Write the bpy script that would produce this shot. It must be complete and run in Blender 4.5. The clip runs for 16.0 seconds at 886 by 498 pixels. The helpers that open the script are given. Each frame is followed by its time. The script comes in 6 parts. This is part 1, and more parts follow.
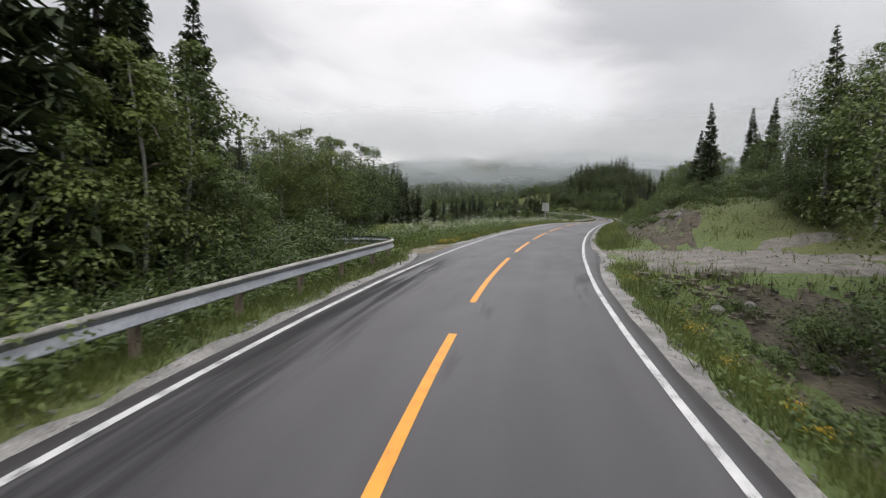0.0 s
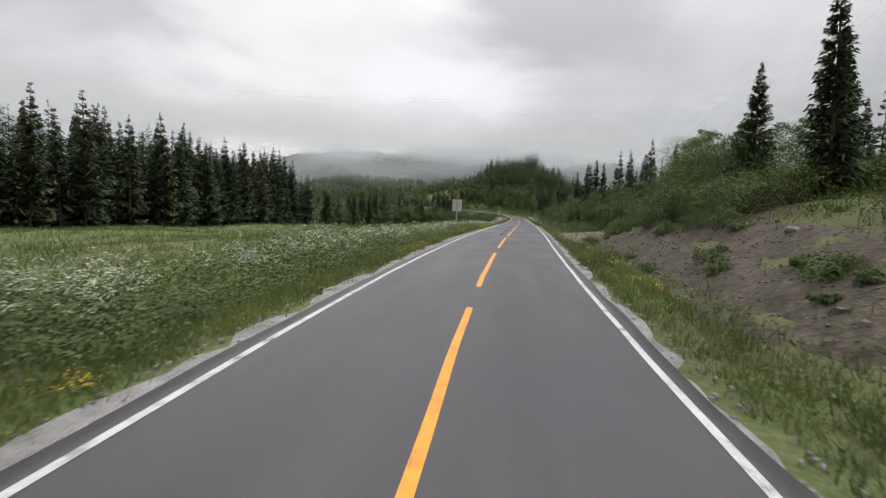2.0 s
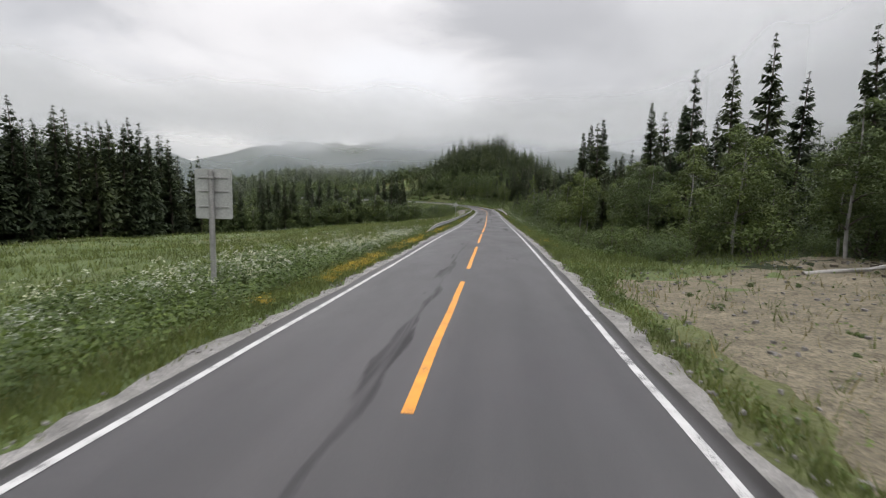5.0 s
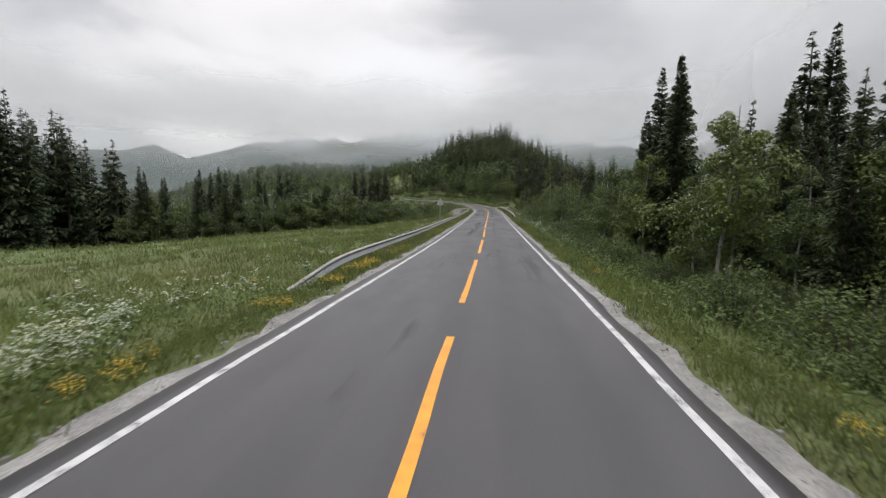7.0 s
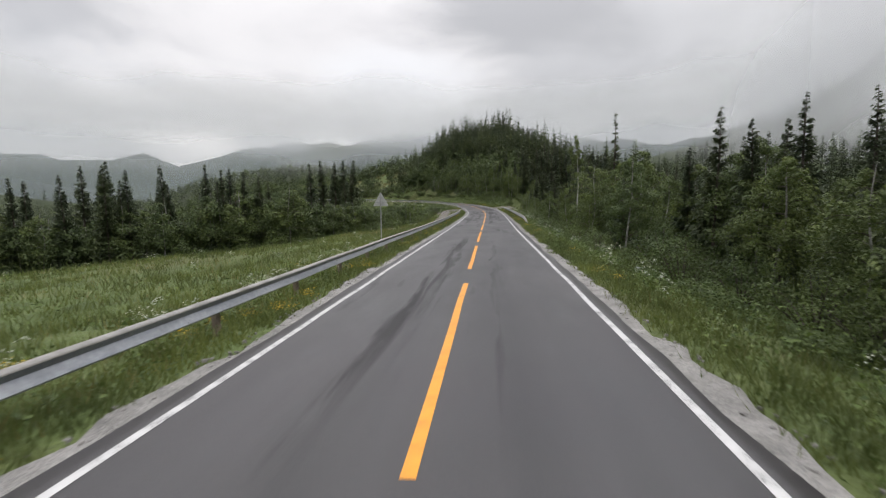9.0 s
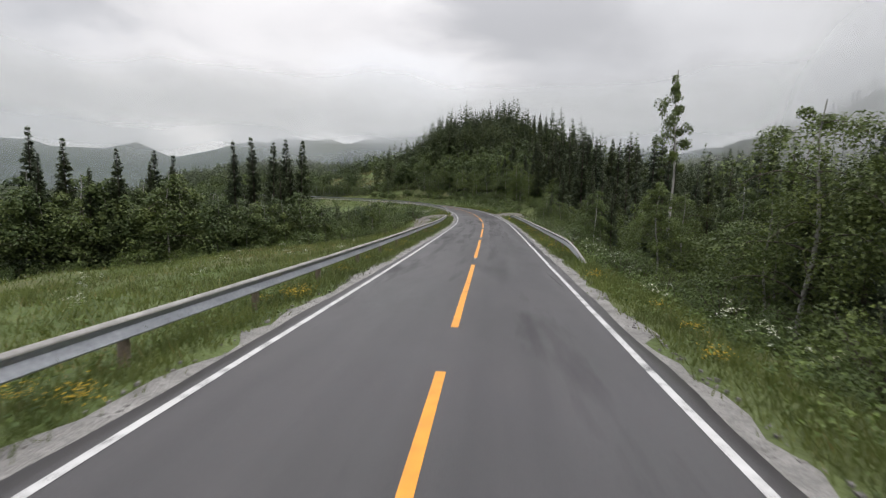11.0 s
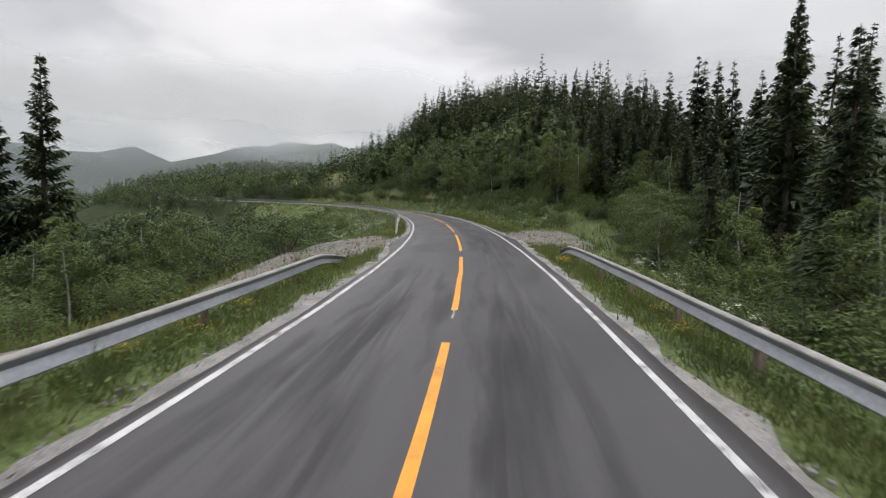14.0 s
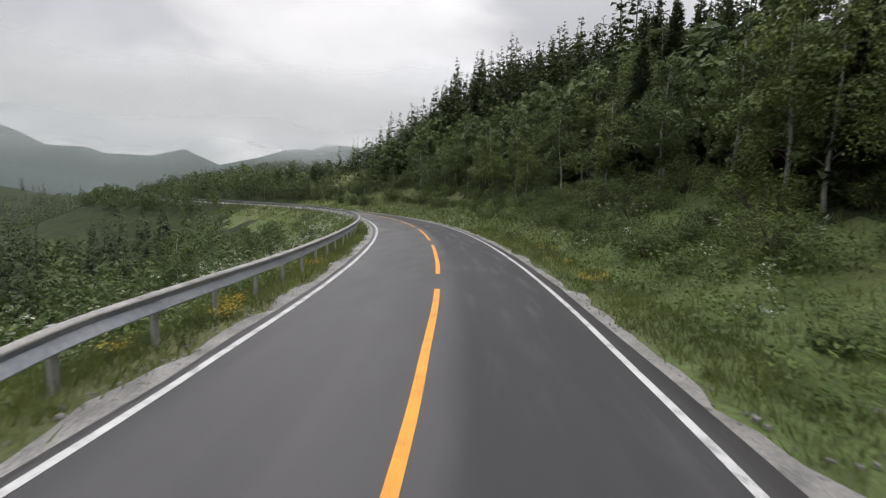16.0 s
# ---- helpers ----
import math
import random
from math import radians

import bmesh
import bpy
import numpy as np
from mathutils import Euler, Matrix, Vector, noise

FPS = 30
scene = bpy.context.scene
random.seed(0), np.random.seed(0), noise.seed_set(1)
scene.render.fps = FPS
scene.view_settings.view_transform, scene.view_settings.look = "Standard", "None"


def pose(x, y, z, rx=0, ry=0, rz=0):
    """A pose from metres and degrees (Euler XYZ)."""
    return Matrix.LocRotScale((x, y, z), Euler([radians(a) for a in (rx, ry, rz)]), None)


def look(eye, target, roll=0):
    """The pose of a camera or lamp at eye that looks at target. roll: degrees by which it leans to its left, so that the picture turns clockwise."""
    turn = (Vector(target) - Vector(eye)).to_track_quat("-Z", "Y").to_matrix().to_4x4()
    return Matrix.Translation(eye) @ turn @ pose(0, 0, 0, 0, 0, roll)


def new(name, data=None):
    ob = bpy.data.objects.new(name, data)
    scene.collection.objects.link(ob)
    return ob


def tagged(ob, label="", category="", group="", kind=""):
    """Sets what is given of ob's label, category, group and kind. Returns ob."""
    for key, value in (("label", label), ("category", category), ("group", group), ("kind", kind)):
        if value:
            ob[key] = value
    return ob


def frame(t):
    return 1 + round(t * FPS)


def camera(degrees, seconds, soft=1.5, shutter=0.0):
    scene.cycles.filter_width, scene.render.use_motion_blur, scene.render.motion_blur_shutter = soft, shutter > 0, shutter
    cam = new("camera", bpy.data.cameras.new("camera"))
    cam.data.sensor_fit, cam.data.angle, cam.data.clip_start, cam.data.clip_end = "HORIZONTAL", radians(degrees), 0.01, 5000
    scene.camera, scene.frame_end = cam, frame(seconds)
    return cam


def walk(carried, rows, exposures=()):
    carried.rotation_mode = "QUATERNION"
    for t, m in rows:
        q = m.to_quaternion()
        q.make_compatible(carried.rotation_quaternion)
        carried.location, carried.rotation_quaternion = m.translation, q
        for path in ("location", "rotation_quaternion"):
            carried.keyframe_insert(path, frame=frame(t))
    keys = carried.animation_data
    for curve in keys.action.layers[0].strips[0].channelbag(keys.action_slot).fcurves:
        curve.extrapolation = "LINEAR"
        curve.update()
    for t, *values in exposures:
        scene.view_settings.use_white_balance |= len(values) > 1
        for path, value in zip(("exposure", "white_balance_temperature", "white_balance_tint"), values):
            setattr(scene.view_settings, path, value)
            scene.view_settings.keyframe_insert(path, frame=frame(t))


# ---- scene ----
cam = camera(85, 16.0, soft=1.2, shutter=0.12)
PATH = [
    (0, look((5.096, -116.618, 3.044), (1.692, -107.258, 2.147), 1.26)),
    (0.5, look((3.558, -110.008, 3.148), (0.594, -100.500, 2.251), 2.10)),
    (1, look((2.306, -103.328, 3.208), (-0.190, -93.690, 2.269), 3.05)),
    (1.5, look((1.472, -96.615, 3.265), (-0.564, -86.868, 2.349), 2.92)),
    (2, look((0.980, -89.915, 3.325), (-0.636, -80.091, 2.387), 2.23)),
    (2.5, look((0.745, -82.393, 3.382), (-0.630, -72.534, 2.427), 1.55)),
    (3, look((0.688, -74.959, 3.410), (-0.525, -65.082, 2.428), 1.15)),
    (3.5, look((0.715, -67.658, 3.398), (-0.358, -57.771, 2.354), 0.86)),
    (4, look((0.793, -60.343, 3.366), (-0.189, -50.451, 2.279), 0.58)),
    (6.5, look((0.723, -23.291, 2.759), (-0.319, -13.407, 1.654), 0.70)),
    (7, look((0.697, -15.640, 2.622), (-0.344, -5.761, 1.478), 0.52)),
    (7.5, look((0.714, -7.856, 2.447), (-0.313, 2.025, 1.299), 0.15)),
    (8, look((0.730, 0.005, 2.233), (-0.314, 9.879, 1.047), -0.67)),
    (8.5, look((0.696, 7.893, 2.015), (-0.366, 17.769, 0.860), -1.18)),
    (9, look((0.676, 15.732, 1.825), (-0.381, 25.613, 0.709), -1.17)),
    (11.5, look((0.220, 54.432, 1.124), (-0.802, 64.323, 0.064), 1.36)),
    (12, look((0.179, 62.126, 1.012), (-0.856, 72.017, -0.041), 1.29)),
    (12.5, look((0.071, 69.908, 0.921), (-0.960, 79.805, -0.079), 1.88)),
    (13, look((-0.002, 77.729, 0.848), (-1.057, 87.622, -0.159), 1.79)),
    (13.5, look((0.037, 85.677, 0.786), (-1.074, 95.568, -0.188), 1.29)),
    (14, look((-0.112, 93.674, 0.720), (-1.284, 103.560, -0.226), 1.14)),
    (14.5, look((-0.353, 101.745, 0.702), (-1.628, 111.621, -0.220), 1.20)),
    (15, look((-0.806, 109.808, 0.731), (-2.223, 119.665, -0.177), 1.27)),
    (15.5, look((-1.517, 117.725, 0.798), (-3.205, 127.540, -0.100), 1.16)),
    (16, look((-2.491, 125.417, 0.893), (-4.541, 135.163, -0.001), 1.53)),
]
walk(cam, PATH)

# ---- world: low cloud over a mountain valley, soft light ----
world = bpy.data.worlds.new("overcast")
scene.world = world
world.use_nodes = True
wn, wl = world.node_tree.nodes, world.node_tree.links
wn.clear()


def wnode(kind, **sets):
    n = wn.new(kind)
    for key, value in sets.items():
        n.inputs[key].default_value = value
    return n


sky = wn.new("ShaderNodeTexSky")
sky.sky_type, sky.sun_disc = "NISHITA", False
sky.sun_elevation, sky.sun_rotation = radians(48), radians(-35)
sky_dim = wnode("ShaderNodeVectorMath")
sky_dim.operation = "SCALE"
sky_dim.inputs["Scale"].default_value = 0.02
wl.new(sky.outputs[0], sky_dim.inputs[0])
way = wn.new("ShaderNodeTexCoord")
stretch = wn.new("ShaderNodeMapping")
stretch.inputs["Scale"].default_value = (1.0, 1.0, 2.2)
wl.new(way.outputs["Generated"], stretch.inputs["Vector"])
billow = wnode("ShaderNodeTexNoise", Scale=3.0, Detail=5.0, Roughness=0.50, Distortion=0.4)
wl.new(stretch.outputs[0], billow.inputs["Vector"])


def facing(direction, low, high, wobble=0.0):
    """A smooth 0..1 step over the sky, by the angle to a direction, its edge torn by the billows."""
    v = Vector(direction).normalized()
    dot = wn.new("ShaderNodeVectorMath")
    dot.operation = "DOT_PRODUCT"
    dot.inputs[1].default_value = v
    wl.new(way.outputs["Generated"], dot.inputs[0])
    tear = wn.new("ShaderNodeMath")
    tear.operation = "MULTIPLY_ADD"
    tear.inputs[1].default_value = wobble
    wl.new(billow.outputs[0], tear.inputs[0])
    wl.new(dot.outputs["Value"], tear.inputs[2])
    ramp = wn.new("ShaderNodeMapRange")
    ramp.interpolation_type = "SMOOTHSTEP"
    ramp.inputs[1].default_value, ramp.inputs[2].default_value = low + wobble * 0.5, high + wobble * 0.5
    wl.new(tear.outputs[0], ramp.inputs[0])
    return ramp.outputs[0]


def blend(factor, a, b):
    m = wn.new("ShaderNodeMix")
    m.data_type = "RGBA"
    wl.new(factor, m.inputs["Factor"])
    for slot, value in (("A", a), ("B", b)):
        sock = [s for s in m.inputs if s.name == slot and s.type == "RGBA"][0]
        if isinstance(value, tuple):
            sock.default_value = (*value, 1)
        else:
            wl.new(value, sock)
    return [s for s in m.outputs if s.type == "RGBA"][0]


SKY_BRIGHT, SKY_DARK = (1.05, 1.01, 1.0), (0.615, 0.598, 0.596)
cloud = wn.new("ShaderNodeValToRGB")
cloud.color_ramp.elements[0].position, cloud.color_ramp.elements[1].position = 0.36, 0.66
cloud.color_ramp.elements[0].color, cloud.color_ramp.elements[1].color = (0.60, 0.59, 0.595, 1), (0.95, 0.925, 0.925, 1)
wl.new(billow.outputs[0], cloud.inputs[0])
edge_a, edge_b = Vector((-0.50, 0.80, 0.33)), Vector((-0.21, 0.96, 0.16))
deck = blend(facing(edge_a.cross(edge_b) * -1, -0.19, 0.01, 0.30), cloud.outputs[0], SKY_DARK)
deck = blend(facing((0.62, 0.72, 0.42), 0.80, 0.99, 0.30), deck, (0.90, 0.88, 0.88))
deck = blend(facing((-0.36, 0.91, 0.20), 0.92, 1.0, 0.22), deck, SKY_BRIGHT)
deck = blend(facing((-0.215, 0.965, 0.135), 0.980, 1.0, 0.06), deck, (1.10, 1.08, 1.09))
lit = wn.new("ShaderNodeVectorMath")
lit.operation = "ADD"
wl.new(deck, lit.inputs[0])
wl.new(sky_dim.outputs[0], lit.inputs[1])
# a cloudy sky is brightest overhead
up = wn.new("ShaderNodeSeparateXYZ")
wl.new(way.outputs["Generated"], up.inputs[0])
rise = wn.new("ShaderNodeMapRange")
rise.interpolation_type = "SMOOTHSTEP"
rise.inputs[1].default_value, rise.inputs[2].default_value = 0.28, 0.95
rise.inputs[3].default_value, rise.inputs[4].default_value = 1.0, 3.6
wl.new(up.outputs["Z"], rise.inputs[0])
bg = wnode("ShaderNodeBackground")
wl.new(lit.outputs[0], bg.inputs["Color"])
wl.new(rise.outputs[0], bg.inputs["Strength"])
wl.new(bg.outputs[0], wn.new("ShaderNodeOutputWorld").inputs[0])

sun = new("sun", bpy.data.lights.new("sun", "SUN"))
sun.data.energy, sun.data.angle, sun.data.color = 1.7, radians(40), (1.0, 0.95, 0.89)
sun.rotation_euler = (radians(42), 0, radians(35))
scene.view_settings.exposure = -0.33

# ---- materials ----
def material(name, rough=0.7, metal=0.0, spec=0.5):
    m = bpy.data.materials.new(name)
    m.use_nodes = True
    p = m.node_tree.nodes["Principled BSDF"]
    p.inputs["Roughness"].default_value, p.inputs["Metallic"].default_value = rough, metal
    p.inputs["Specular IOR Level"].default_value = spec
    return m, m.node_tree.nodes, m.node_tree.links, p


def node(nodes, kind, **sets):
    n = nodes.new(kind)
    for key, value in sets.items():
        n.inputs[key.replace("_", " ")].default_value = value
    return n


def ramp_of(nodes, links, source, stops):
    r = nodes.new("ShaderNodeValToRGB")
    while len(r.color_ramp.elements) < len(stops):
        r.color_ramp.elements.new(0.5)
    for e, (at_, col) in zip(r.color_ramp.elements, stops):
        e.position, e.color = at_, (*col, 1) if len(col) == 3 else col
    links.new(source, r.inputs[0])
    return r.outputs[0]


def mixed(nodes, links, factor, a, b, how="MIX"):
    m = nodes.new("ShaderNodeMix")
    m.data_type, m.blend_type = "RGBA", how
    if isinstance(factor, float):
        m.inputs["Factor"].default_value = factor
    else:
        links.new(factor, m.inputs["Factor"])
    for slot, value in (("A", a), ("B", b)):
        sock = [s for s in m.inputs if s.name == slot and s.type == "RGBA"][0]
        if isinstance(value, tuple):
            sock.default_value = (*value, 1)
        else:
            links.new(value, sock)
    return [s for s in m.outputs if s.type == "RGBA"][0]


def grain(nodes, links, scale, detail=5.0, rough=0.55, stretch=None, kind="Object"):
    """Noise in metres, if wanted stretched."""
    tc = nodes.new("ShaderNodeTexCoord")
    n = node(nodes, "ShaderNodeTexNoise", Scale=scale, Detail=detail, Roughness=rough)
    if stretch:
        mp = nodes.new("ShaderNodeMapping")
        mp.inputs["Scale"].default_value = stretch
        links.new(tc.outputs[kind], mp.inputs["Vector"])
        links.new(mp.outputs[0], n.inputs["Vector"])
    else:
        links.new(tc.outputs[kind], n.inputs["Vector"])
    return n.outputs[0]


def relief(nodes, links, p, height, strength=0.3, distance=0.02):
    b = node(nodes, "ShaderNodeBump", Strength=strength, Distance=distance)
    links.new(height, b.inputs["Height"])
    links.new(b.outputs[0], p.inputs["Normal"])


def simple(name, colour, colour2, scale, rough, metal=0.0, bump=0.2, spec=0.5, stretch=None):
    m, n, l, p = material(name, rough, metal, spec)
    g1, g2 = grain(n, l, scale, stretch=stretch), grain(n, l, scale * 7)
    base = ramp_of(n, l, g1, [(0.3, colour), (0.7, colour2)])
    fine = ramp_of(n, l, g2, [(0.3, (0.78, 0.78, 0.78)), (0.75, (1.12, 1.12, 1.12))])
    l.new(mixed(n, l, 1.0, base, fine, "MULTIPLY"), p.inputs["Base Color"])
    if bump:
        relief(n, l, p, g2, bump)
    return m


def asphalt_material():
    """Damp asphalt: fine chippings, wheel tracks that stay wet, dark patches, cracks."""
    m, n, l, p = material("damp_asphalt", 0.42, 0, 0.5)
    uv = n.new("ShaderNodeUVMap")
    sep = n.new("ShaderNodeSeparateXYZ")
    l.new(uv.outputs[0], sep.inputs[0])
    chips = grain(n, l, 90, 3.0)
    blotch = grain(n, l, 0.5, 6.0, stretch=(1.0, 0.35, 1.0))
    wear = n.new("ShaderNodeTexNoise")
    wear.inputs["Scale"].default_value, wear.inputs["Detail"].default_value = 1.0, 5.0
    mp = n.new("ShaderNodeMapping")
    mp.inputs["Scale"].default_value = (1.6, 0.06, 1.0)
    l.new(uv.outputs[0], mp.inputs["Vector"])
    l.new(mp.outputs[0], wear.inputs["Vector"])
    base = ramp_of(n, l, blotch, [(0.30, (0.037, 0.0355, 0.038)), (0.70, (0.060, 0.057, 0.060))])
    base = mixed(n, l, 1.0, base, ramp_of(n, l, chips, [(0.25, (0.62, 0.62, 0.62)), (0.75, (1.3, 1.3, 1.3))]), "MULTIPLY")
    base = mixed(n, l, 1.0, base, ramp_of(n, l, wear.outputs[0], [(0.35, (0.80, 0.80, 0.81)), (0.65, (1.12, 1.12, 1.12))]), "MULTIPLY")
    # dark resealed stretches, longer than wide, along the far half of the road
    seal = n.new("ShaderNodeTexNoise")
    seal.inputs["Scale"].default_value, seal.inputs["Detail"].default_value, seal.inputs["Distortion"].default_value = 1.0, 4.0, 0.4
    mq = n.new("ShaderNodeMapping")
    mq.inputs["Scale"].default_value = (0.55, 0.075, 1.0)
    l.new(uv.outputs[0], mq.inputs["Vector"])
    l.new(mq.outputs[0], seal.inputs["Vector"])
    along = n.new("ShaderNodeMapRange")
    along.inputs[1].default_value, along.inputs[2].default_value = 138, 214
    along.inputs[3].default_value, along.inputs[4].default_value = -0.16, 0.05
    l.new(sep.outputs["Y"], along.inputs[0])
    rag = n.new("ShaderNodeTexNoise")
    rag.inputs["Scale"].default_value, rag.inputs["Detail"].default_value = 1.0, 6.0
    mr_ = n.new("ShaderNodeMapping")
    mr_.inputs["Scale"].default_value = (2.4, 0.35, 1.0)
    l.new(uv.outputs[0], mr_.inputs["Vector"])
    l.new(mr_.outputs[0], rag.inputs["Vector"])
    streaky = n.new("ShaderNodeTexNoise")
    streaky.inputs["Scale"].default_value, streaky.inputs["Detail"].default_value, streaky.inputs["Distortion"].default_value = 1.0, 6.0, 0.6
    ms_ = n.new("ShaderNodeMapping")
    ms_.inputs["Scale"].default_value = (3.2, 0.16, 1.0)
    l.new(uv.outputs[0], ms_.inputs["Vector"])
    l.new(ms_.outputs[0], streaky.inputs["Vector"])
    torn = n.new("ShaderNodeMath")
    torn.operation = "MULTIPLY_ADD"
    torn.inputs[1].default_value = 0.42
    l.new(rag.outputs[0], torn.inputs[0])
    l.new(along.outputs[0], torn.inputs[2])
    more = n.new("ShaderNodeMath")
    more.operation = "ADD"
    l.new(seal.outputs[0], more.inputs[0])
    l.new(torn.outputs[0], more.inputs[1])
    # the left lane is bare of it again in the bend
    past = n.new("ShaderNodeMapRange")
    past.inputs[1].default_value, past.inputs[2].default_value = 202, 214
    past.inputs[3].default_value, past.inputs[4].default_value = 0.0, -0.35
    l.new(sep.outputs["Y"], past.inputs[0])
    late = n.new("ShaderNodeMath")
    late.operation = "ADD"
    l.new(more.outputs[0], late.inputs[0])
    l.new(past.outputs[0], late.inputs[1])
    dark = ramp_of(n, l, late.outputs[0], [(0.72, (0, 0, 0)), (0.92, (0.55, 0.55, 0.55))])
    base = mixed(n, l, dark, base, (0.020, 0.020, 0.021))
    # the right lane is darker from the second turn-out on, and the strips outside the edge lines all along
    def span(sock, a, b):
        mr = n.new("ShaderNodeMapRange")
        mr.interpolation_type = "SMOOTHSTEP"
        mr.inputs[1].default_value, mr.inputs[2].default_value = a, b
        l.new(sock, mr.inputs[0])
        return mr.outputs[0]

    def scaled(a, b):
        t = n.new("ShaderNodeMath")
        t.operation = "MULTIPLY"
        l.new(a, t.inputs[0])
        if isinstance(b, float):
            t.inputs[1].default_value = b
        else:
            l.new(b, t.inputs[1])
        return t.outputs[0]

    lane = scaled(scaled(span(sep.outputs["X"], 0.1, 0.7), span(sep.outputs["Y"], 208, 222)), scaled(span(rag.outputs[0], 0.05, 0.55), 0.70))
    base = mixed(n, l, lane, base, (0.030, 0.030, 0.032))
    dull = mixed(n, l, scaled(lane, 0.7), dark, (0.8, 0.8, 0.8))
    away = n.new("ShaderNodeMath")
    away.operation = "ABSOLUTE"
    l.new(sep.outputs["X"], away.inputs[0])
    base = mixed(n, l, scaled(span(away.outputs[0], 2.98, 3.08), 0.28), base, (0.040, 0.036, 0.036))
    # long dark streaks along the lanes: from, to, offset from the middle at each end, half width, depth
    for y0, y1, x0, x1, w, deep in ((-26, 4, -2.4, -2.5, 1.0, 0.9), (44, 86, -0.5, -0.8, 0.16, 0.7), (100, 108, -1.4, -1.3, 0.55, 0.9), (116, 148, -1.15, -1.0, 0.28, 0.6), (97, 111, 2.1, 2.2, 0.4, 0.4),
                                    (118, 146, 0.85, 0.9, 0.18, 0.45), (120, 150, -0.75, -0.8, 0.26, 0.5), (164, 202, -2.0, -1.7, 0.34, 0.36), (166, 204, -0.75, -0.85, 0.26, 0.36),
                                    (164, 204, 0.75, 0.85, 0.28, 0.4), (170, 206, 1.75, 1.8, 0.32, 0.36), (195, 214, -1.4, -1.7, 0.85, 0.6), (194, 228, 1.1, 1.6, 0.8, 0.45),
                                    (212, 222, 2.2, 2.3, 0.7, 0.7)):
        sway = n.new("ShaderNodeMath")
        sway.operation = "MULTIPLY_ADD"
        sway.inputs[1].default_value = 0.9
        l.new(rag.outputs[0], sway.inputs[0])
        l.new(sep.outputs["X"], sway.inputs[2])
        drift = n.new("ShaderNodeMapRange")
        for q, v in enumerate((y0, y1, -x0 - 0.45, -x1 - 0.45)):
            drift.inputs[q + 1].default_value = v
        l.new(sep.outputs["Y"], drift.inputs[0])
        shift = n.new("ShaderNodeMath")
        shift.operation = "ADD"
        l.new(sway.outputs[0], shift.inputs[0])
        l.new(drift.outputs[0], shift.inputs[1])
        near = n.new("ShaderNodeMath")
        near.operation = "ABSOLUTE"
        l.new(shift.outputs[0], near.inputs[0])
        mask = scaled(span(near.outputs[0], w, w * 0.2), scaled(span(sep.outputs["Y"], y0, y0 + 7), span(sep.outputs["Y"], y1, y1 - 7)))
        mask = scaled(scaled(mask, span(wear.outputs[0], 0.28, 0.56)), span(streaky.outputs[0], 0.34, 0.60))
        base = mixed(n, l, scaled(mask, deep), base, (0.018, 0.018, 0.019))
        dull = mixed(n, l, scaled(mask, deep), dull, (0.9, 0.9, 0.9))
    l.new(ramp_of(n, l, dull, [(0.0, (0.5,) * 3), (1.0, (0.06,) * 3)]), p.inputs["Specular IOR Level"])
    # wheel tracks, polished and a little darker
    track = n.new("ShaderNodeMath")
    track.operation = "SINE"
    l.new(scaled(away.outputs[0], 3.9), track.inputs[0])
    wheel = scaled(span(track.outputs[0], 0.2, 1.0), scaled(span(wear.outputs[0], 0.35, 0.6), 0.30))
    base = mixed(n, l, wheel, base, (0.042, 0.041, 0.044))
    l.new(base, p.inputs["Base Color"])
    l.new(mixed(n, l, dull, ramp_of(n, l, blotch, [(0.3, (0.34,) * 3), (0.7, (0.50,) * 3)]), (0.95, 0.95, 0.95)), p.inputs["Roughness"])
    relief(n, l, p, chips, 0.35, 0.004)
    return m


def paint_material(name, colour, worn):
    m, n, l, p = material(name, 0.45)
    chips = grain(n, l, 60, 3.0)
    big = grain(n, l, 3.0, 6.0)
    wear = mixed(n, l, 0.5, chips, big)
    gone = ramp_of(n, l, wear, [(worn, (1, 1, 1)), (worn + 0.07, (0, 0, 0))])
    dirt = ramp_of(n, l, big, [(0.3, (0.80, 0.80, 0.80)), (0.7, (1.05, 1.05, 1.05))])
    col = mixed(n, l, 1.0, mixed(n, l, 0.0, colour, colour), dirt, "MULTIPLY")
    l.new(mixed(n, l, gone, col, (0.07, 0.07, 0.072)), p.inputs["Base Color"])
    relief(n, l, p, chips, 0.3, 0.003)
    return m


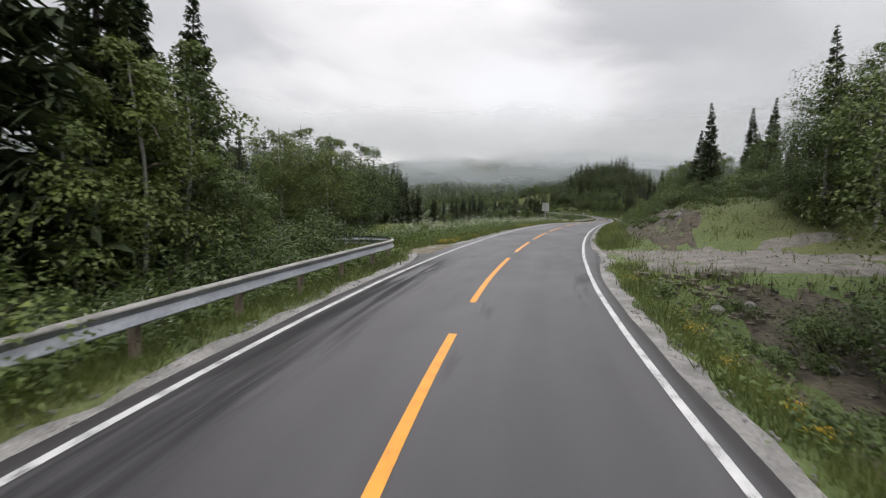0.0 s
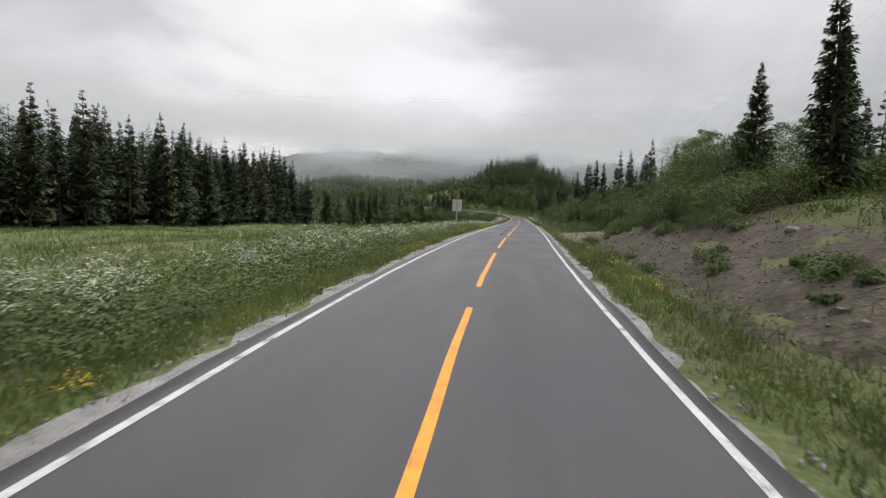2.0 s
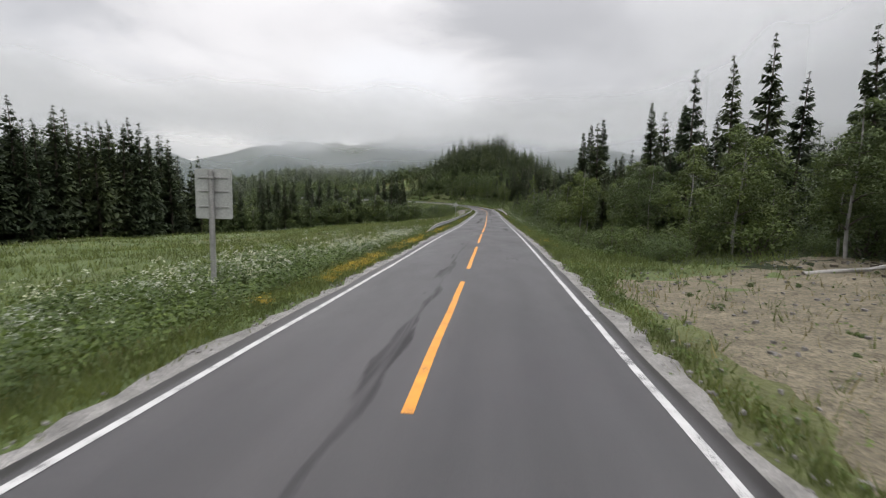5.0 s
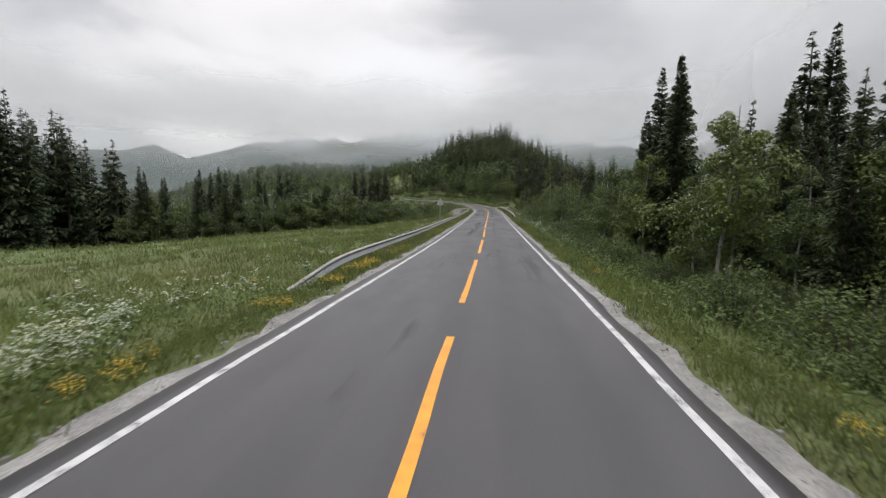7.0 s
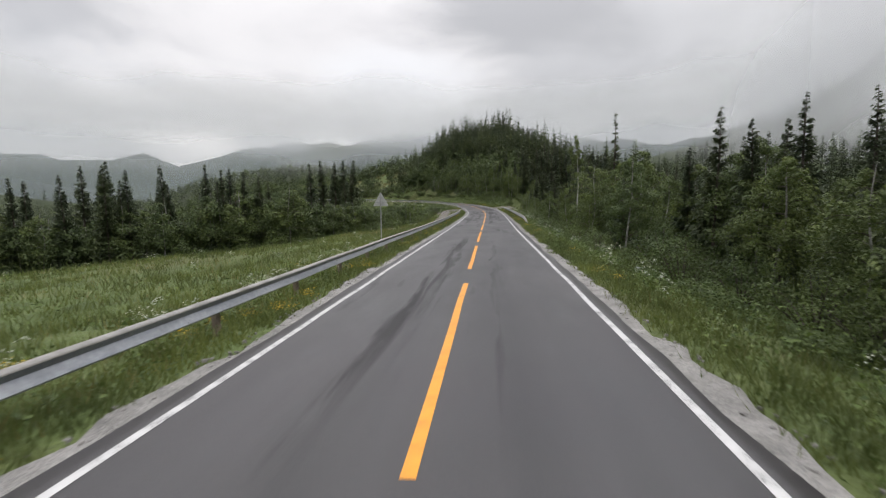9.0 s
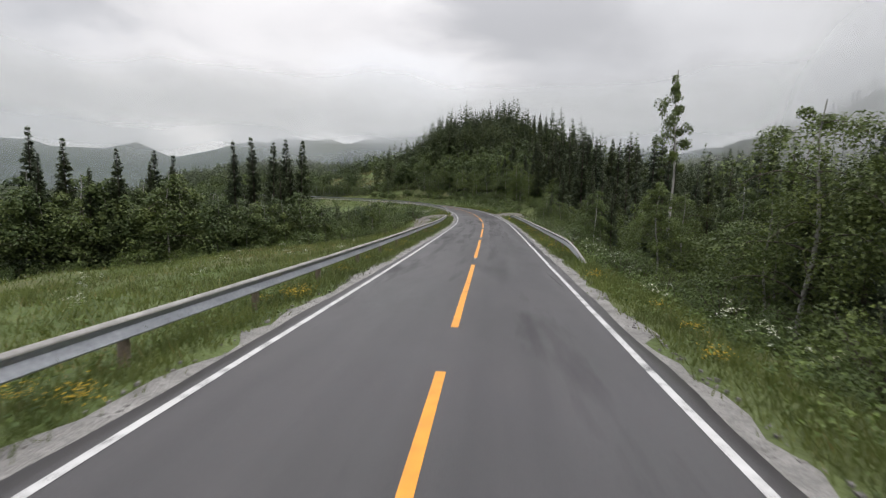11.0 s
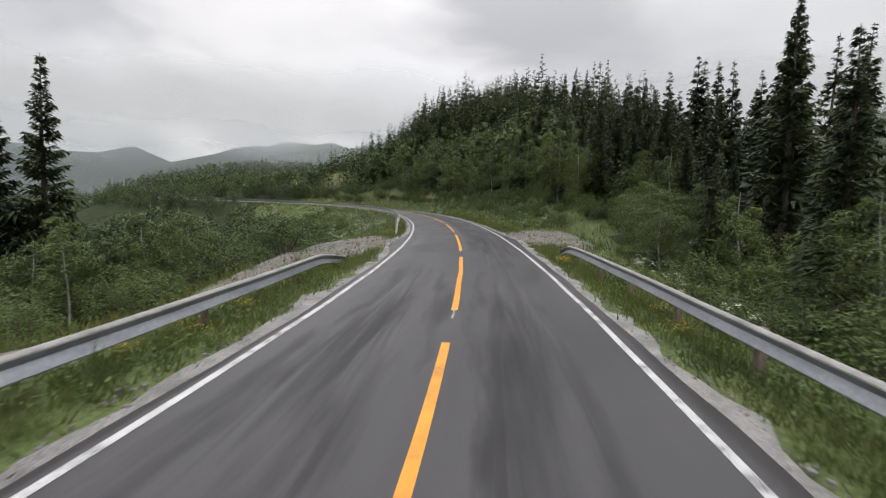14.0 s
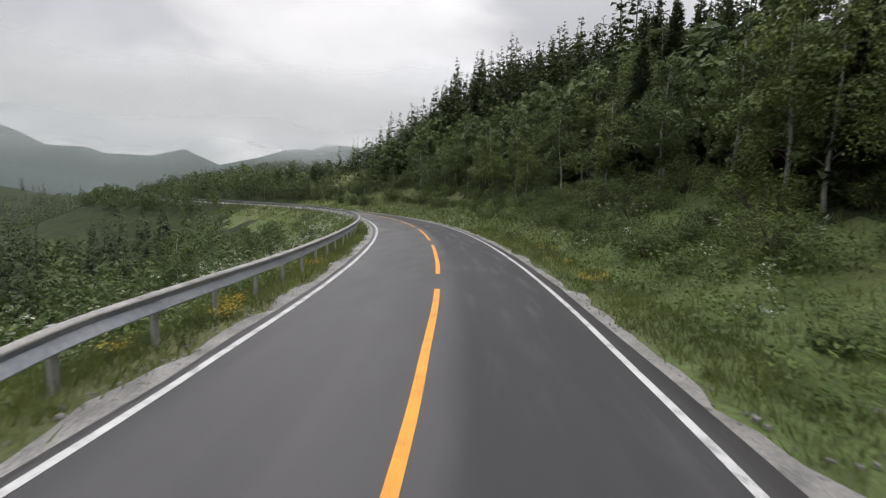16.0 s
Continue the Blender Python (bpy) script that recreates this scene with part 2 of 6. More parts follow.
def leaf_material(name, dark, light, translucency=0.25, rough=0.55, per="Random Per Island", patchy=6.0):
    """Leaves or needles: a colour of its own for each clump and each plant, some light passing through."""
    m, n, l, p = material(name, rough, 0, 0.35)
    geo, info = n.new("ShaderNodeNewGeometry"), n.new("ShaderNodeObjectInfo")
    isl = ramp_of(n, l, geo.outputs[per], [(0.0, dark), (1.0, light)])
    tint = ramp_of(n, l, info.outputs["Random"], [(0.0, (0.76, 0.82, 0.86)), (0.5, (1.0, 1.0, 1.0)), (1.0, (1.18, 1.14, 0.98))])
    col = mixed(n, l, 1.0, isl, tint, "MULTIPLY")
    clump = ramp_of(n, l, grain(n, l, patchy, 3.0), [(0.32, (0.62, 0.66, 0.70)), (0.52, (1.0, 1.0, 1.0)), (0.70, (1.30, 1.24, 1.05))])
    col = mixed(n, l, 1.0, col, clump, "MULTIPLY")
    col = mixed(n, l, 1.0, col, (1.04, 1.0, 0.86), "MULTIPLY")
    l.new(col, p.inputs["Base Color"])
    tr = n.new("ShaderNodeBsdfTranslucent")
    l.new(col, tr.inputs["Color"])
    mix = n.new("ShaderNodeMixShader")
    mix.inputs[0].default_value = translucency
    l.new(p.outputs[0], mix.inputs[1])
    l.new(tr.outputs[0], mix.inputs[2])
    l.new(mix.outputs[0], n["Material Output"].inputs[0])
    return m


def ground_material():
    """Grass and soil: meadow greens, dry streaks, bare earth where the noise opens."""
    m, n, l, p = material("meadow_ground", 0.85, 0, 0.3)
    big, mid, fine = grain(n, l, 0.05, 4.0), grain(n, l, 0.45, 6.0), grain(n, l, 9.0, 6.0)
    col = ramp_of(n, l, mid, [(0.28, (0.064, 0.092, 0.029)), (0.5, (0.099, 0.138, 0.043)), (0.75, (0.142, 0.170, 0.061))])
    dry = ramp_of(n, l, big, [(0.48, (0, 0, 0)), (0.66, (0.65, 0.65, 0.65))])
    col = mixed(n, l, dry, col, (0.125, 0.115, 0.055))
    col = mixed(n, l, 1.0, col, ramp_of(n, l, fine, [(0.25, (0.55, 0.55, 0.55)), (0.8, (1.3, 1.3, 1.3))]), "MULTIPLY")
    l.new(col, p.inputs["Base Color"])
    relief(n, l, p, fine, 0.8, 0.12)
    return m


def floor_material():
    """Dark mossy forest floor under the trees."""
    m, n, l, p = material("forest_floor", 0.9, 0, 0.2)
    mid, fine = grain(n, l, 0.3, 6.0), grain(n, l, 5.0, 6.0)
    col = ramp_of(n, l, mid, [(0.3, (0.020, 0.030, 0.012)), (0.7, (0.050, 0.066, 0.024))])
    col = mixed(n, l, 1.0, col, ramp_of(n, l, fine, [(0.25, (0.5, 0.5, 0.5)), (0.8, (1.3, 1.3, 1.3))]), "MULTIPLY")
    l.new(col, p.inputs["Base Color"])
    relief(n, l, p, fine, 0.9, 0.3)
    return m


def gravel_material(name, a, b, scale=26, low=0.6, high=1.25):
    m, n, l, p = material(name, 0.85, 0, 0.3)
    tc = n.new("ShaderNodeTexCoord")
    vor = node(n, "ShaderNodeTexVoronoi", Scale=scale)
    l.new(tc.outputs["Object"], vor.inputs["Vector"])
    col = ramp_of(n, l, grain(n, l, 1.6, 6.0), [(0.3, a), (0.7, b)])
    sepc = n.new("ShaderNodeSeparateColor")
    l.new(vor.outputs["Color"], sepc.inputs[0])
    col = mixed(n, l, 1.0, col, ramp_of(n, l, sepc.outputs[0], [(0, (low, low, low)), (1, (high, high * 0.99, high * 0.96))]), "MULTIPLY")
    l.new(col, p.inputs["Base Color"])
    relief(n, l, p, vor.outputs["Distance"], 0.7, 0.03)
    return m


M_ASPHALT = asphalt_material()
M_WHITE = paint_material("white_road_paint", (0.55, 0.55, 0.55), 0.39)
M_FADED = paint_material("faded_white_paint", (0.45, 0.45, 0.45), 0.47)
M_YELLOW = paint_material("yellow_road_paint", (0.78, 0.32, 0.028), 0.33)
M_CRACK = simple("crack_shadow", (0.008, 0.008, 0.008), (0.016, 0.016, 0.016), 30.0, 0.9, bump=0.2)
M_GROUND = ground_material()
M_FLOOR = floor_material()
M_GRAVEL = gravel_material("pale_gravel", (0.165, 0.162, 0.158), (0.315, 0.308, 0.302), 34, 0.78, 1.15)
M_DIRT = gravel_material("brown_gravel", (0.104, 0.092, 0.062), (0.205, 0.180, 0.130), 18)
M_TURNOUT = gravel_material("grey_brown_gravel", (0.105, 0.098, 0.088), (0.215, 0.202, 0.184), 20, 0.74, 1.18)
M_SOIL = gravel_material("earth_and_rubble", (0.040, 0.034, 0.024), (0.096, 0.082, 0.060), 9)
M_STONE = simple("grey_stone", (0.10, 0.095, 0.09), (0.26, 0.25, 0.24), 3.0, 0.8, bump=0.5)
M_RUBBLE = simple("broken_brown_rock", (0.055, 0.048, 0.036), (0.165, 0.145, 0.115), 4.0, 0.85, bump=0.5)
M_STEEL = simple("galvanised_steel", (0.24, 0.255, 0.28), (0.36, 0.375, 0.40), 2.0, 0.40, metal=0.55, bump=0.05, stretch=(0.5, 0.5, 2.5))
M_LIP = simple("stained_steel_lip", (0.20, 0.195, 0.185), (0.36, 0.35, 0.335), 3.0, 0.65, metal=0.2, bump=0.1, stretch=(0.6, 0.6, 2.0))
M_POST = simple("weathered_wood_post", (0.115, 0.090, 0.070), (0.24, 0.195, 0.155), 5.0, 0.85, bump=0.4, stretch=(3, 3, 0.6))
M_GREYPOST = simple("grey_steel_post", (0.25, 0.25, 0.25), (0.38, 0.38, 0.38), 4.0, 0.5, metal=0.4, bump=0.1)
M_SIGN = simple("grey_sign_back", (0.36, 0.375, 0.375), (0.46, 0.47, 0.465), 2.5, 0.5, metal=0.3, bump=0.05)
M_BARK = simple("spruce_bark", (0.055, 0.045, 0.038), (0.12, 0.10, 0.085), 6.0, 0.9, bump=0.6, stretch=(3, 3, 0.7))
M_BIRCH = simple("birch_bark", (0.12, 0.115, 0.105), (0.46, 0.45, 0.43), 2.2, 0.75, bump=0.3, stretch=(0.7, 0.7, 3.0))
M_NEEDLE = leaf_material("spruce_needles", (0.034, 0.052, 0.029), (0.070, 0.096, 0.048), 0.12, 0.7)
M_LEAF = leaf_material("birch_leaves", (0.076, 0.112, 0.040), (0.106, 0.146, 0.054), 0.30)
M_BUSH = leaf_material("willow_leaves", (0.066, 0.100, 0.034), (0.096, 0.136, 0.048), 0.30)
M_GRASS = leaf_material("grass_blades", (0.076, 0.108, 0.035), (0.127, 0.157, 0.058), 0.40, patchy=0.35)
M_STRAW = leaf_material("seeding_grass", (0.13, 0.125, 0.05), (0.24, 0.21, 0.10), 0.25, patchy=0.4)
M_UMBEL = leaf_material("white_umbels", (0.32, 0.37, 0.34), (0.54, 0.58, 0.58), 0.15, 0.8, patchy=0.8)
M_YFLOWER = leaf_material("yellow_petals", (0.42, 0.28, 0.02), (0.68, 0.48, 0.04), 0.15, 0.7, patchy=1.5)
M_HERB = leaf_material("herb_leaves", (0.042, 0.076, 0.022), (0.098, 0.148, 0.045), 0.26, patchy=0.6)
M_FARWOOD = leaf_material("far_wood", (0.022, 0.036, 0.020), (0.055, 0.080, 0.036), 0.08, 0.8, patchy=0.05)
M_FARLEAF = leaf_material("far_broadleaf", (0.046, 0.072, 0.030), (0.088, 0.120, 0.048), 0.2, 0.8, patchy=0.05)
M_HILLSPRUCE = leaf_material("hill_spruce_needles", (0.030, 0.048, 0.027), (0.076, 0.104, 0.052), 0.12, 0.7, patchy=0.12)
M_HILLLEAF = leaf_material("hill_birch_leaves", (0.062, 0.096, 0.040), (0.104, 0.142, 0.060), 0.28, patchy=0.16)
M_BELTLEAF = leaf_material("shaded_broadleaf", (0.062, 0.094, 0.038), (0.098, 0.134, 0.052), 0.28)
M_DEADWOOD = simple("bleached_dead_wood", (0.09, 0.085, 0.08), (0.20, 0.19, 0.18), 5.0, 0.85, bump=0.4, stretch=(3, 3, 0.7))

# ---- the road's line: curvature (1/km) and grade (percent) every ten metres ----
KAPPA = [-9.72, -8.04, -6.0, -3.87, -3.05, -1.36, -0.68, -0.09, 0.26, 0.38, 0.19, -0.02, 0.01, 0.5, 0.4, 0.09, -0.05, -0.33, -0.05,
         0.32, 0.14, 0.84, 3.31, 4.2, 4.14, 5.43, 6.74, 6.7, 7.26, 7.95, 8.46, 8.83, 9.11, 9.35, 9.58, 9.81, 10.04]
GRADE = [2.6, 0.88, 0.83, 0.92, 0.48, -0.28, -0.55, -1.52, -2.0, -1.97, -1.68, -2.38, -2.94, -2.51, -1.99, -1.61, -1.87, -1.78, -1.38,
         -1.04, -0.75, -0.91, -0.02, 0.64, 1.21, 1.4, 1.57, 1.58, 1.27, 1.06, 1.1, 1.18, 1.23, 1.24, 1.23, 1.2, 1.13]
LANE, CAMBER, EDGE = 2.94, 0.0256, 3.28
RS = np.arange(-60, 421.0)
_kn = -20 + 10 * np.arange(len(KAPPA))
_k, _g = np.interp(RS, np.r_[_kn, 350, 360, 375, 420], np.r_[KAPPA, 8, 3, -6, -12]) / 1000, np.interp(RS, _kn, GRADE) / 100


def _sum(v):
    c = np.r_[0, np.cumsum((v[1:] + v[:-1]) / 2)]
    return c - c[160]


RT = _sum(_k)
RX, RY, RZ = _sum(-np.sin(RT)), _sum(np.cos(RT)), _sum(_g)


def on_road(s, d):
    """x, y and the road's height for a place s metres along and d metres to the right of the centre line."""
    x, y, z, t = (np.interp(s, RS, c) for c in (RX, RY, RZ, RT))
    return x + d * np.cos(t), y + d * np.sin(t), z


def road_place(x, y):
    """s, d and the road's height for points of the plan."""
    x, y = np.ravel(x).astype(float), np.ravel(y).astype(float)
    s, d, z = np.empty_like(x), np.empty_like(x), np.empty_like(x)
    for a in range(0, len(x), 4000):
        b = slice(a, a + 4000)
        i = np.argmin((x[b, None] - RX) ** 2 + (y[b, None] - RY) ** 2, 1)
        vx, vy, t = x[b] - RX[i], y[b] - RY[i], RT[i]
        along = np.clip(-vx * np.sin(t) + vy * np.cos(t), -1, 1)
        s[b], z[b] = RS[i] + along, np.interp(RS[i] + along, RS, RZ)
        side = vx * np.cos(t) + vy * np.sin(t)
        d[b] = np.where(side < 0, -1, 1) * np.maximum(np.abs(side), np.where((i == 0) | (i == len(RS) - 1), np.hypot(vx, vy), np.abs(side)))
    return s, d, z


# Cross profiles: at some s, the height over the road at given distances from the centre line.
OUT = np.array([0, 3.25, 3.7, 4.4, 5.5, 7, 9, 12, 18, 30, 60, 120, 250])
LEFT = {-60: [-.3, -.16, -.12, -.2, -.5, -.9, -1.3, -1.6, -2, -2.3, -3, -4, -5],
        -2: [-.3, -.16, -.12, -.2, -.5, -.9, -1.2, -1.4, -1.6, -2, -3, -4, -5],
        5: [-.3, -.16, -.10, -.12, -.2, -.35, -.6, -.8, -1.2, -1.8, -3, -4.5, -6],
        18: [-.3, -.16, -.12, -.22, -.45, -.55, -.6, -.8, -1.2, -1.8, -3, -4.5, -6],
        90: [-.3, -.16, -.12, -.22, -.5, -.65, -.75, -.95, -1.3, -1.9, -3.2, -4.6, -6],
        150: [-.3, -.16, -.12, -.2, -.45, -.75, -.95, -1.2, -1.6, -2.4, -5, -9, -12],
        190: [-.3, -.16, -.12, -.2, -.5, -.9, -1.3, -1.7, -2.3, -4.5, -10, -16, -20],
        212: [-.3, -.16, -.10, -.12, -.2, -.3, -.8, -2.0, -4.0, -8, -16, -22, -25],
        222: [-.3, -.16, -.10, -.1, -.12, -.18, -.6, -2.2, -5.0, -10, -18, -25, -28],
        234: [-.3, -.16, -.14, -.25, -.6, -1.3, -2.4, -4.2, -7.5, -13, -20, -26, -28],
        330: [-.3, -.16, -.14, -.25, -.6, -1.2, -2.2, -4.0, -7.0, -12, -20, -26, -28]}
RIGHT = {-60: [-.3, -.16, -.15, -.5, -1.2, -1.7, -1.7, -.6, 1.5, 3, 6, 11, 26],
         -3: [-.3, -.16, -.15, -.45, -1.1, -1.6, -1.6, -.8, 1.5, 3, 6, 11, 26],
         2: [-.3, -.16, -.10, -.1, -.1, -.1, -.1, 0, .3, 1.5, 5, 11, 26],
         9: [-.3, -.16, -.10, -.1, -.05, 0, .05, .1, .4, 1.5, 5, 11, 26],
         14: [-.3, -.16, -.12, -.25, -.05, .8, 1.9, 2.7, 3.3, 4, 7, 11, 26],
         30: [-.3, -.16, -.12, -.3, -.1, .8, 2.0, 2.9, 3.6, 4.5, 8, 11, 26],
         44: [-.3, -.16, -.12, -.25, -.2, .4, 1.3, 2.2, 3.0, 4.2, 8, 11, 26],
         49: [-.3, -.16, -.12, -.25, -.25, .0, .4, 1.0, 1.9, 4, 8, 11, 26],
         56: [-.3, -.16, -.12, -.2, -.25, -.2, -.1, .1, .6, 1.8, 6, 11, 26],
         76: [-.3, -.16, -.12, -.25, -.4, -.35, -.3, -.1, .3, 1.5, 6, 24, 66],
         90: [-.3, -.16, -.12, -.25, -.6, -.95, -1.1, -.9, -.2, 1.5, 7, 30, 80],
         160: [-.3, -.16, -.12, -.2, -.55, -1.1, -1.5, -1.7, -1.8, -1.2, 4, 30, 80],
         214: [-.3, -.16, -.12, -.2, -.5, -1.0, -1.6, -2.0, -2.0, -.8, 4, 22, 60],
         219: [-.3, -.16, -.10, -.1, -.12, -.15, -.3, -.6, -.4, 1, 4, 12, 26],
         228: [-.3, -.16, -.10, -.1, -.1, -.05, .2, .8, 1.7, 1.5, 3.1, 6.8, 24],
         240: [-.3, -.16, -.12, -.15, .1, .7, 1.7, 2.8, 3.0, 2.6, 3.1, 6.2, 20],
         255: [-.3, -.16, -.12, -.15, .2, .9, 1.9, 3.6, 5.5, 4, 2, 6, 16],
         270: [-.3, -.16, -.12, -.15, .2, .9, 2, 3.8, 8.5, 13.5, 4, 6, 12],
         290: [-.3, -.16, -.12, -.15, .2, .9, 2, 4.2, 7.5, 15.3, 10.5, 2, 10],
         310: [-.3, -.16, -.12, -.15, .2, .9, 2, 4.2, 9.8, 18.1, 28.6, 7, 10],
         330: [-.3, -.16, -.12, -.15, .2, .8, 1.8, 3.5, 3, 8, 25, 18, 10],
         350: [-.3, -.16, -.12, -.15, .1, .6, 1.2, 2, 4, 4, 14.2, 21.7, 10],
         385: [-.3, -.16, -.12, -.15, 0, .3, .8, 1.5, 4, 6, 8, 22, 10],
         420: [-.3, -.16, -.12, -.15, 0, .3, .6, 1.0, 2, 3, 3, 2, 0]}


def _table(rows, s, a):
    keys = np.array(sorted(rows))
    vals = np.array([rows[k] for k in sorted(rows)])
    cols = np.stack([np.interp(s, keys, vals[:, j]) for j in range(len(OUT))], 1)
    i = np.clip(np.searchsorted(OUT, a) - 1, 0, len(OUT) - 2)
    f = np.clip((a - OUT[i]) / (OUT[i + 1] - OUT[i]), 0, 1)
    f = f * f * (3 - 2 * f) * 0.4 + f * 0.6
    r = np.arange(len(a))
    return cols[r, i] * (1 - f) + cols[r, i + 1] * f


WAVES = {}


def lumps(x, y, size, seed):
    """Cheap smooth unevenness, -1..1."""
    if seed not in WAVES:
        r = np.random.RandomState(seed)
        WAVES[seed] = [(r.uniform(0, 6.28), r.uniform(0, 6.28), r.uniform(0.6, 1.7)) for _ in range(7)]
    out = np.zeros_like(x)
    for a, ph, k in WAVES[seed]:
        k = k * 6.28 / size
        out += np.sin((x * np.cos(a) + y * np.sin(a)) * k + ph + 1.3 * np.sin((x * np.sin(a) - y * np.cos(a)) * k * 0.43 + ph))
    return out / 4.2


# Far hills: x, y, height, radius across, radius along, turn
HILLS = [(-900, 1160, 131, 120, 200, 0.5), (-1180, 1120, 142, 190, 260, 0.3), (-1550, 1000, 245, 300, 400, 0),
         (-560, 1500, 172, 430, 230, 0.1), (-200, 2000, 245, 700, 300, 0), (-95, 850, 96, 260, 120, -0.25), (120, 900, 90, 230, 160, 0),
         (-330, 950, 85, 150, 150, 0), (-190, 480, 34, 110, 110, 0), (420, 760, 80, 200, 300, 0), (560, 200, 60, 220, 400, 0), (300, 300, 78, 100, 240, 0.1),
         (650, -400, 90, 300, 400, 0), (-900, 200, 130, 330, 500, 0), (-900, -500, 150, 400, 500, 0), (100, -1300, 200, 600, 400, 0)]


def height(x, y):
    """The ground's height: one function for all that stands on it."""
    shape = np.shape(x)
    x, y = np.ravel(x).astype(float), np.ravel(y).astype(float)
    s, d, z = road_place(x, y)
    a = np.abs(d)
    left, right = _table(LEFT, s, a), _table(RIGHT, s, a)
    # past the road's last point the two sides run into one another
    u = (x - RX[-1]) * np.cos(RT[-1]) + (y - RY[-1]) * np.sin(RT[-1])
    w = np.clip(0.5 + u / (np.hypot(x - RX[-1], y - RY[-1]) + 1e-6), 0, 1)
    w = np.where(s >= RS[-1] - 1, w * w * (3 - 2 * w), d > 0)
    h = left * (1 - w) + right * w
    rough = np.clip((a - 4.2) / 5, 0, 1)
    h = h + rough * (0.10 * lumps(x, y, 3.1, 3) + 0.20 * lumps(x, y, 11, 4) + np.clip(a / 60, 0, 1) * 0.9 * lumps(x, y, 47, 5))
    h = h + z * np.clip(1.6 - a / 250, 0, 1)
    far = np.zeros_like(h)
    for hx, hy, top, rx, ry, turn in HILLS:
        u = (x - hx) * math.cos(turn) + (y - hy) * math.sin(turn)
        v = -(x - hx) * math.sin(turn) + (y - hy) * math.cos(turn)
        q = np.clip(1 - (np.hypot(u / rx, v / ry) / 1.9) ** 2, 0, 1)
        if not q.any():
            continue
        far = np.maximum(far, top * q * q * (1 + 0.10 * lumps(x, y, 150, int(abs(hx)) % 91) + 0.04 * lumps(x, y, 45, 8)) * np.clip((a - 90) / 200, 0, 1))
    h = h + far
    return h.reshape(shape)


def mesh_of(name, verts, faces, mats, uv=None, smooth=False, index=None, normals=None):
    """A mesh from arrays: verts (n, 3), faces (m, 3 or 4); normals: one for each vertex, where leaves shade as one mass."""
    me = bpy.data.meshes.new(name)
    faces = np.asarray(faces)
    if normals is not None:
        # each leaf turns its front to the side that its normal names
        a, b, c = (np.asarray(verts)[faces[:, i]] for i in range(3))
        away = (np.cross(b - a, c - a) * normals[faces[:, 0]]).sum(1) < 0
        faces = np.where(away[:, None], faces[:, ::-1], faces)
    me.vertices.add(len(verts))
    me.vertices.foreach_set("co", np.asarray(verts, np.float32).ravel())
    k = faces.shape[1]
    me.loops.add(faces.size)
    me.loops.foreach_set("vertex_index", faces.astype(np.int32).ravel())
    me.polygons.add(len(faces))
    me.polygons.foreach_set("loop_start", np.arange(0, faces.size, k, dtype=np.int32))
    me.polygons.foreach_set("use_smooth", np.full(len(faces), smooth))
    for m in mats if isinstance(mats, (list, tuple)) else [mats]:
        me.materials.append(m)
    if index is not None:
        me.polygons.foreach_set("material_index", np.asarray(index, np.int32))
    if uv is not None:
        layer = me.uv_layers.new(name="UVMap")
        layer.data.foreach_set("uv", np.asarray(uv, np.float32)[faces.ravel()].ravel())
    me.update(calc_edges=True)
    me.validate()
    if normals is not None:
        me.polygons.foreach_set("use_smooth", np.full(len(faces), True))
        me.normals_split_custom_set_from_vertices(np.asarray(normals / np.linalg.norm(normals, axis=1)[:, None], np.float32).tolist())
    return me


def grid_faces(rows, cols):
    i = np.arange(rows * cols).reshape(rows, cols)
    return np.stack([i[:-1, :-1], i[:-1, 1:], i[1:, 1:], i[1:, :-1]], -1).reshape(-1, 4)


def ribbon(name, s, offsets, heights, mat, smooth=True, down=0.0):
    """A band along the road: columns at the offsets from the centre line, at heights over the road."""
    s, offsets = np.asarray(s, float), np.asarray(offsets, float)
    S = np.repeat(s[:, None], offsets.shape[-1], 1)
    D = offsets if offsets.ndim == 2 else np.repeat(offsets[None], len(s), 0)
    x, y, z = on_road(S, D)
    z = z + heights
    v = np.stack([x, y, z], -1).reshape(-1, 3)
    uv = np.stack([D, S], -1).reshape(-1, 2)
    return mesh_of(name, v, grid_faces(len(s), D.shape[1]), mat, uv, smooth)


def part(name, me, parent, label=""):
    ob = new(name, me)
    ob.parent = parent
    return tagged(ob, label) if label else ob


# ---- ground ----
def _axis(inner, steps):
    """Coordinates that grow coarser outward from a finely divided stretch."""
    lo, hi, fine = inner
    out = list(np.arange(lo, hi + 1e-6, fine))
    step = fine
    up, down = out[-1], out[0]
    while up < steps:
        step = min(step * 1.10, 110)
        up, down = up + step, down - step
        out = [down] + out + [up]
    return np.array(out)


gx = np.unique(np.r_[_axis((-14, 16, 0.75), 4200), np.arange(-95, -14, 2.2), np.arange(16, 60, 2.2)])
gy = _axis((-140, 235, 1.6), 4200)
GX, GY = np.meshgrid(gx, gy)
_cx, _cy = (gx[:-1] + gx[1:]) / 2, (gy[:-1] + gy[1:]) / 2
_CX, _CY = np.meshgrid(_cx, _cy)
_fs, _fd, _fz = road_place(_CX, _CY)
_edge = lumps(_CX.ravel(), _CY.ravel(), 9, 41) * 2
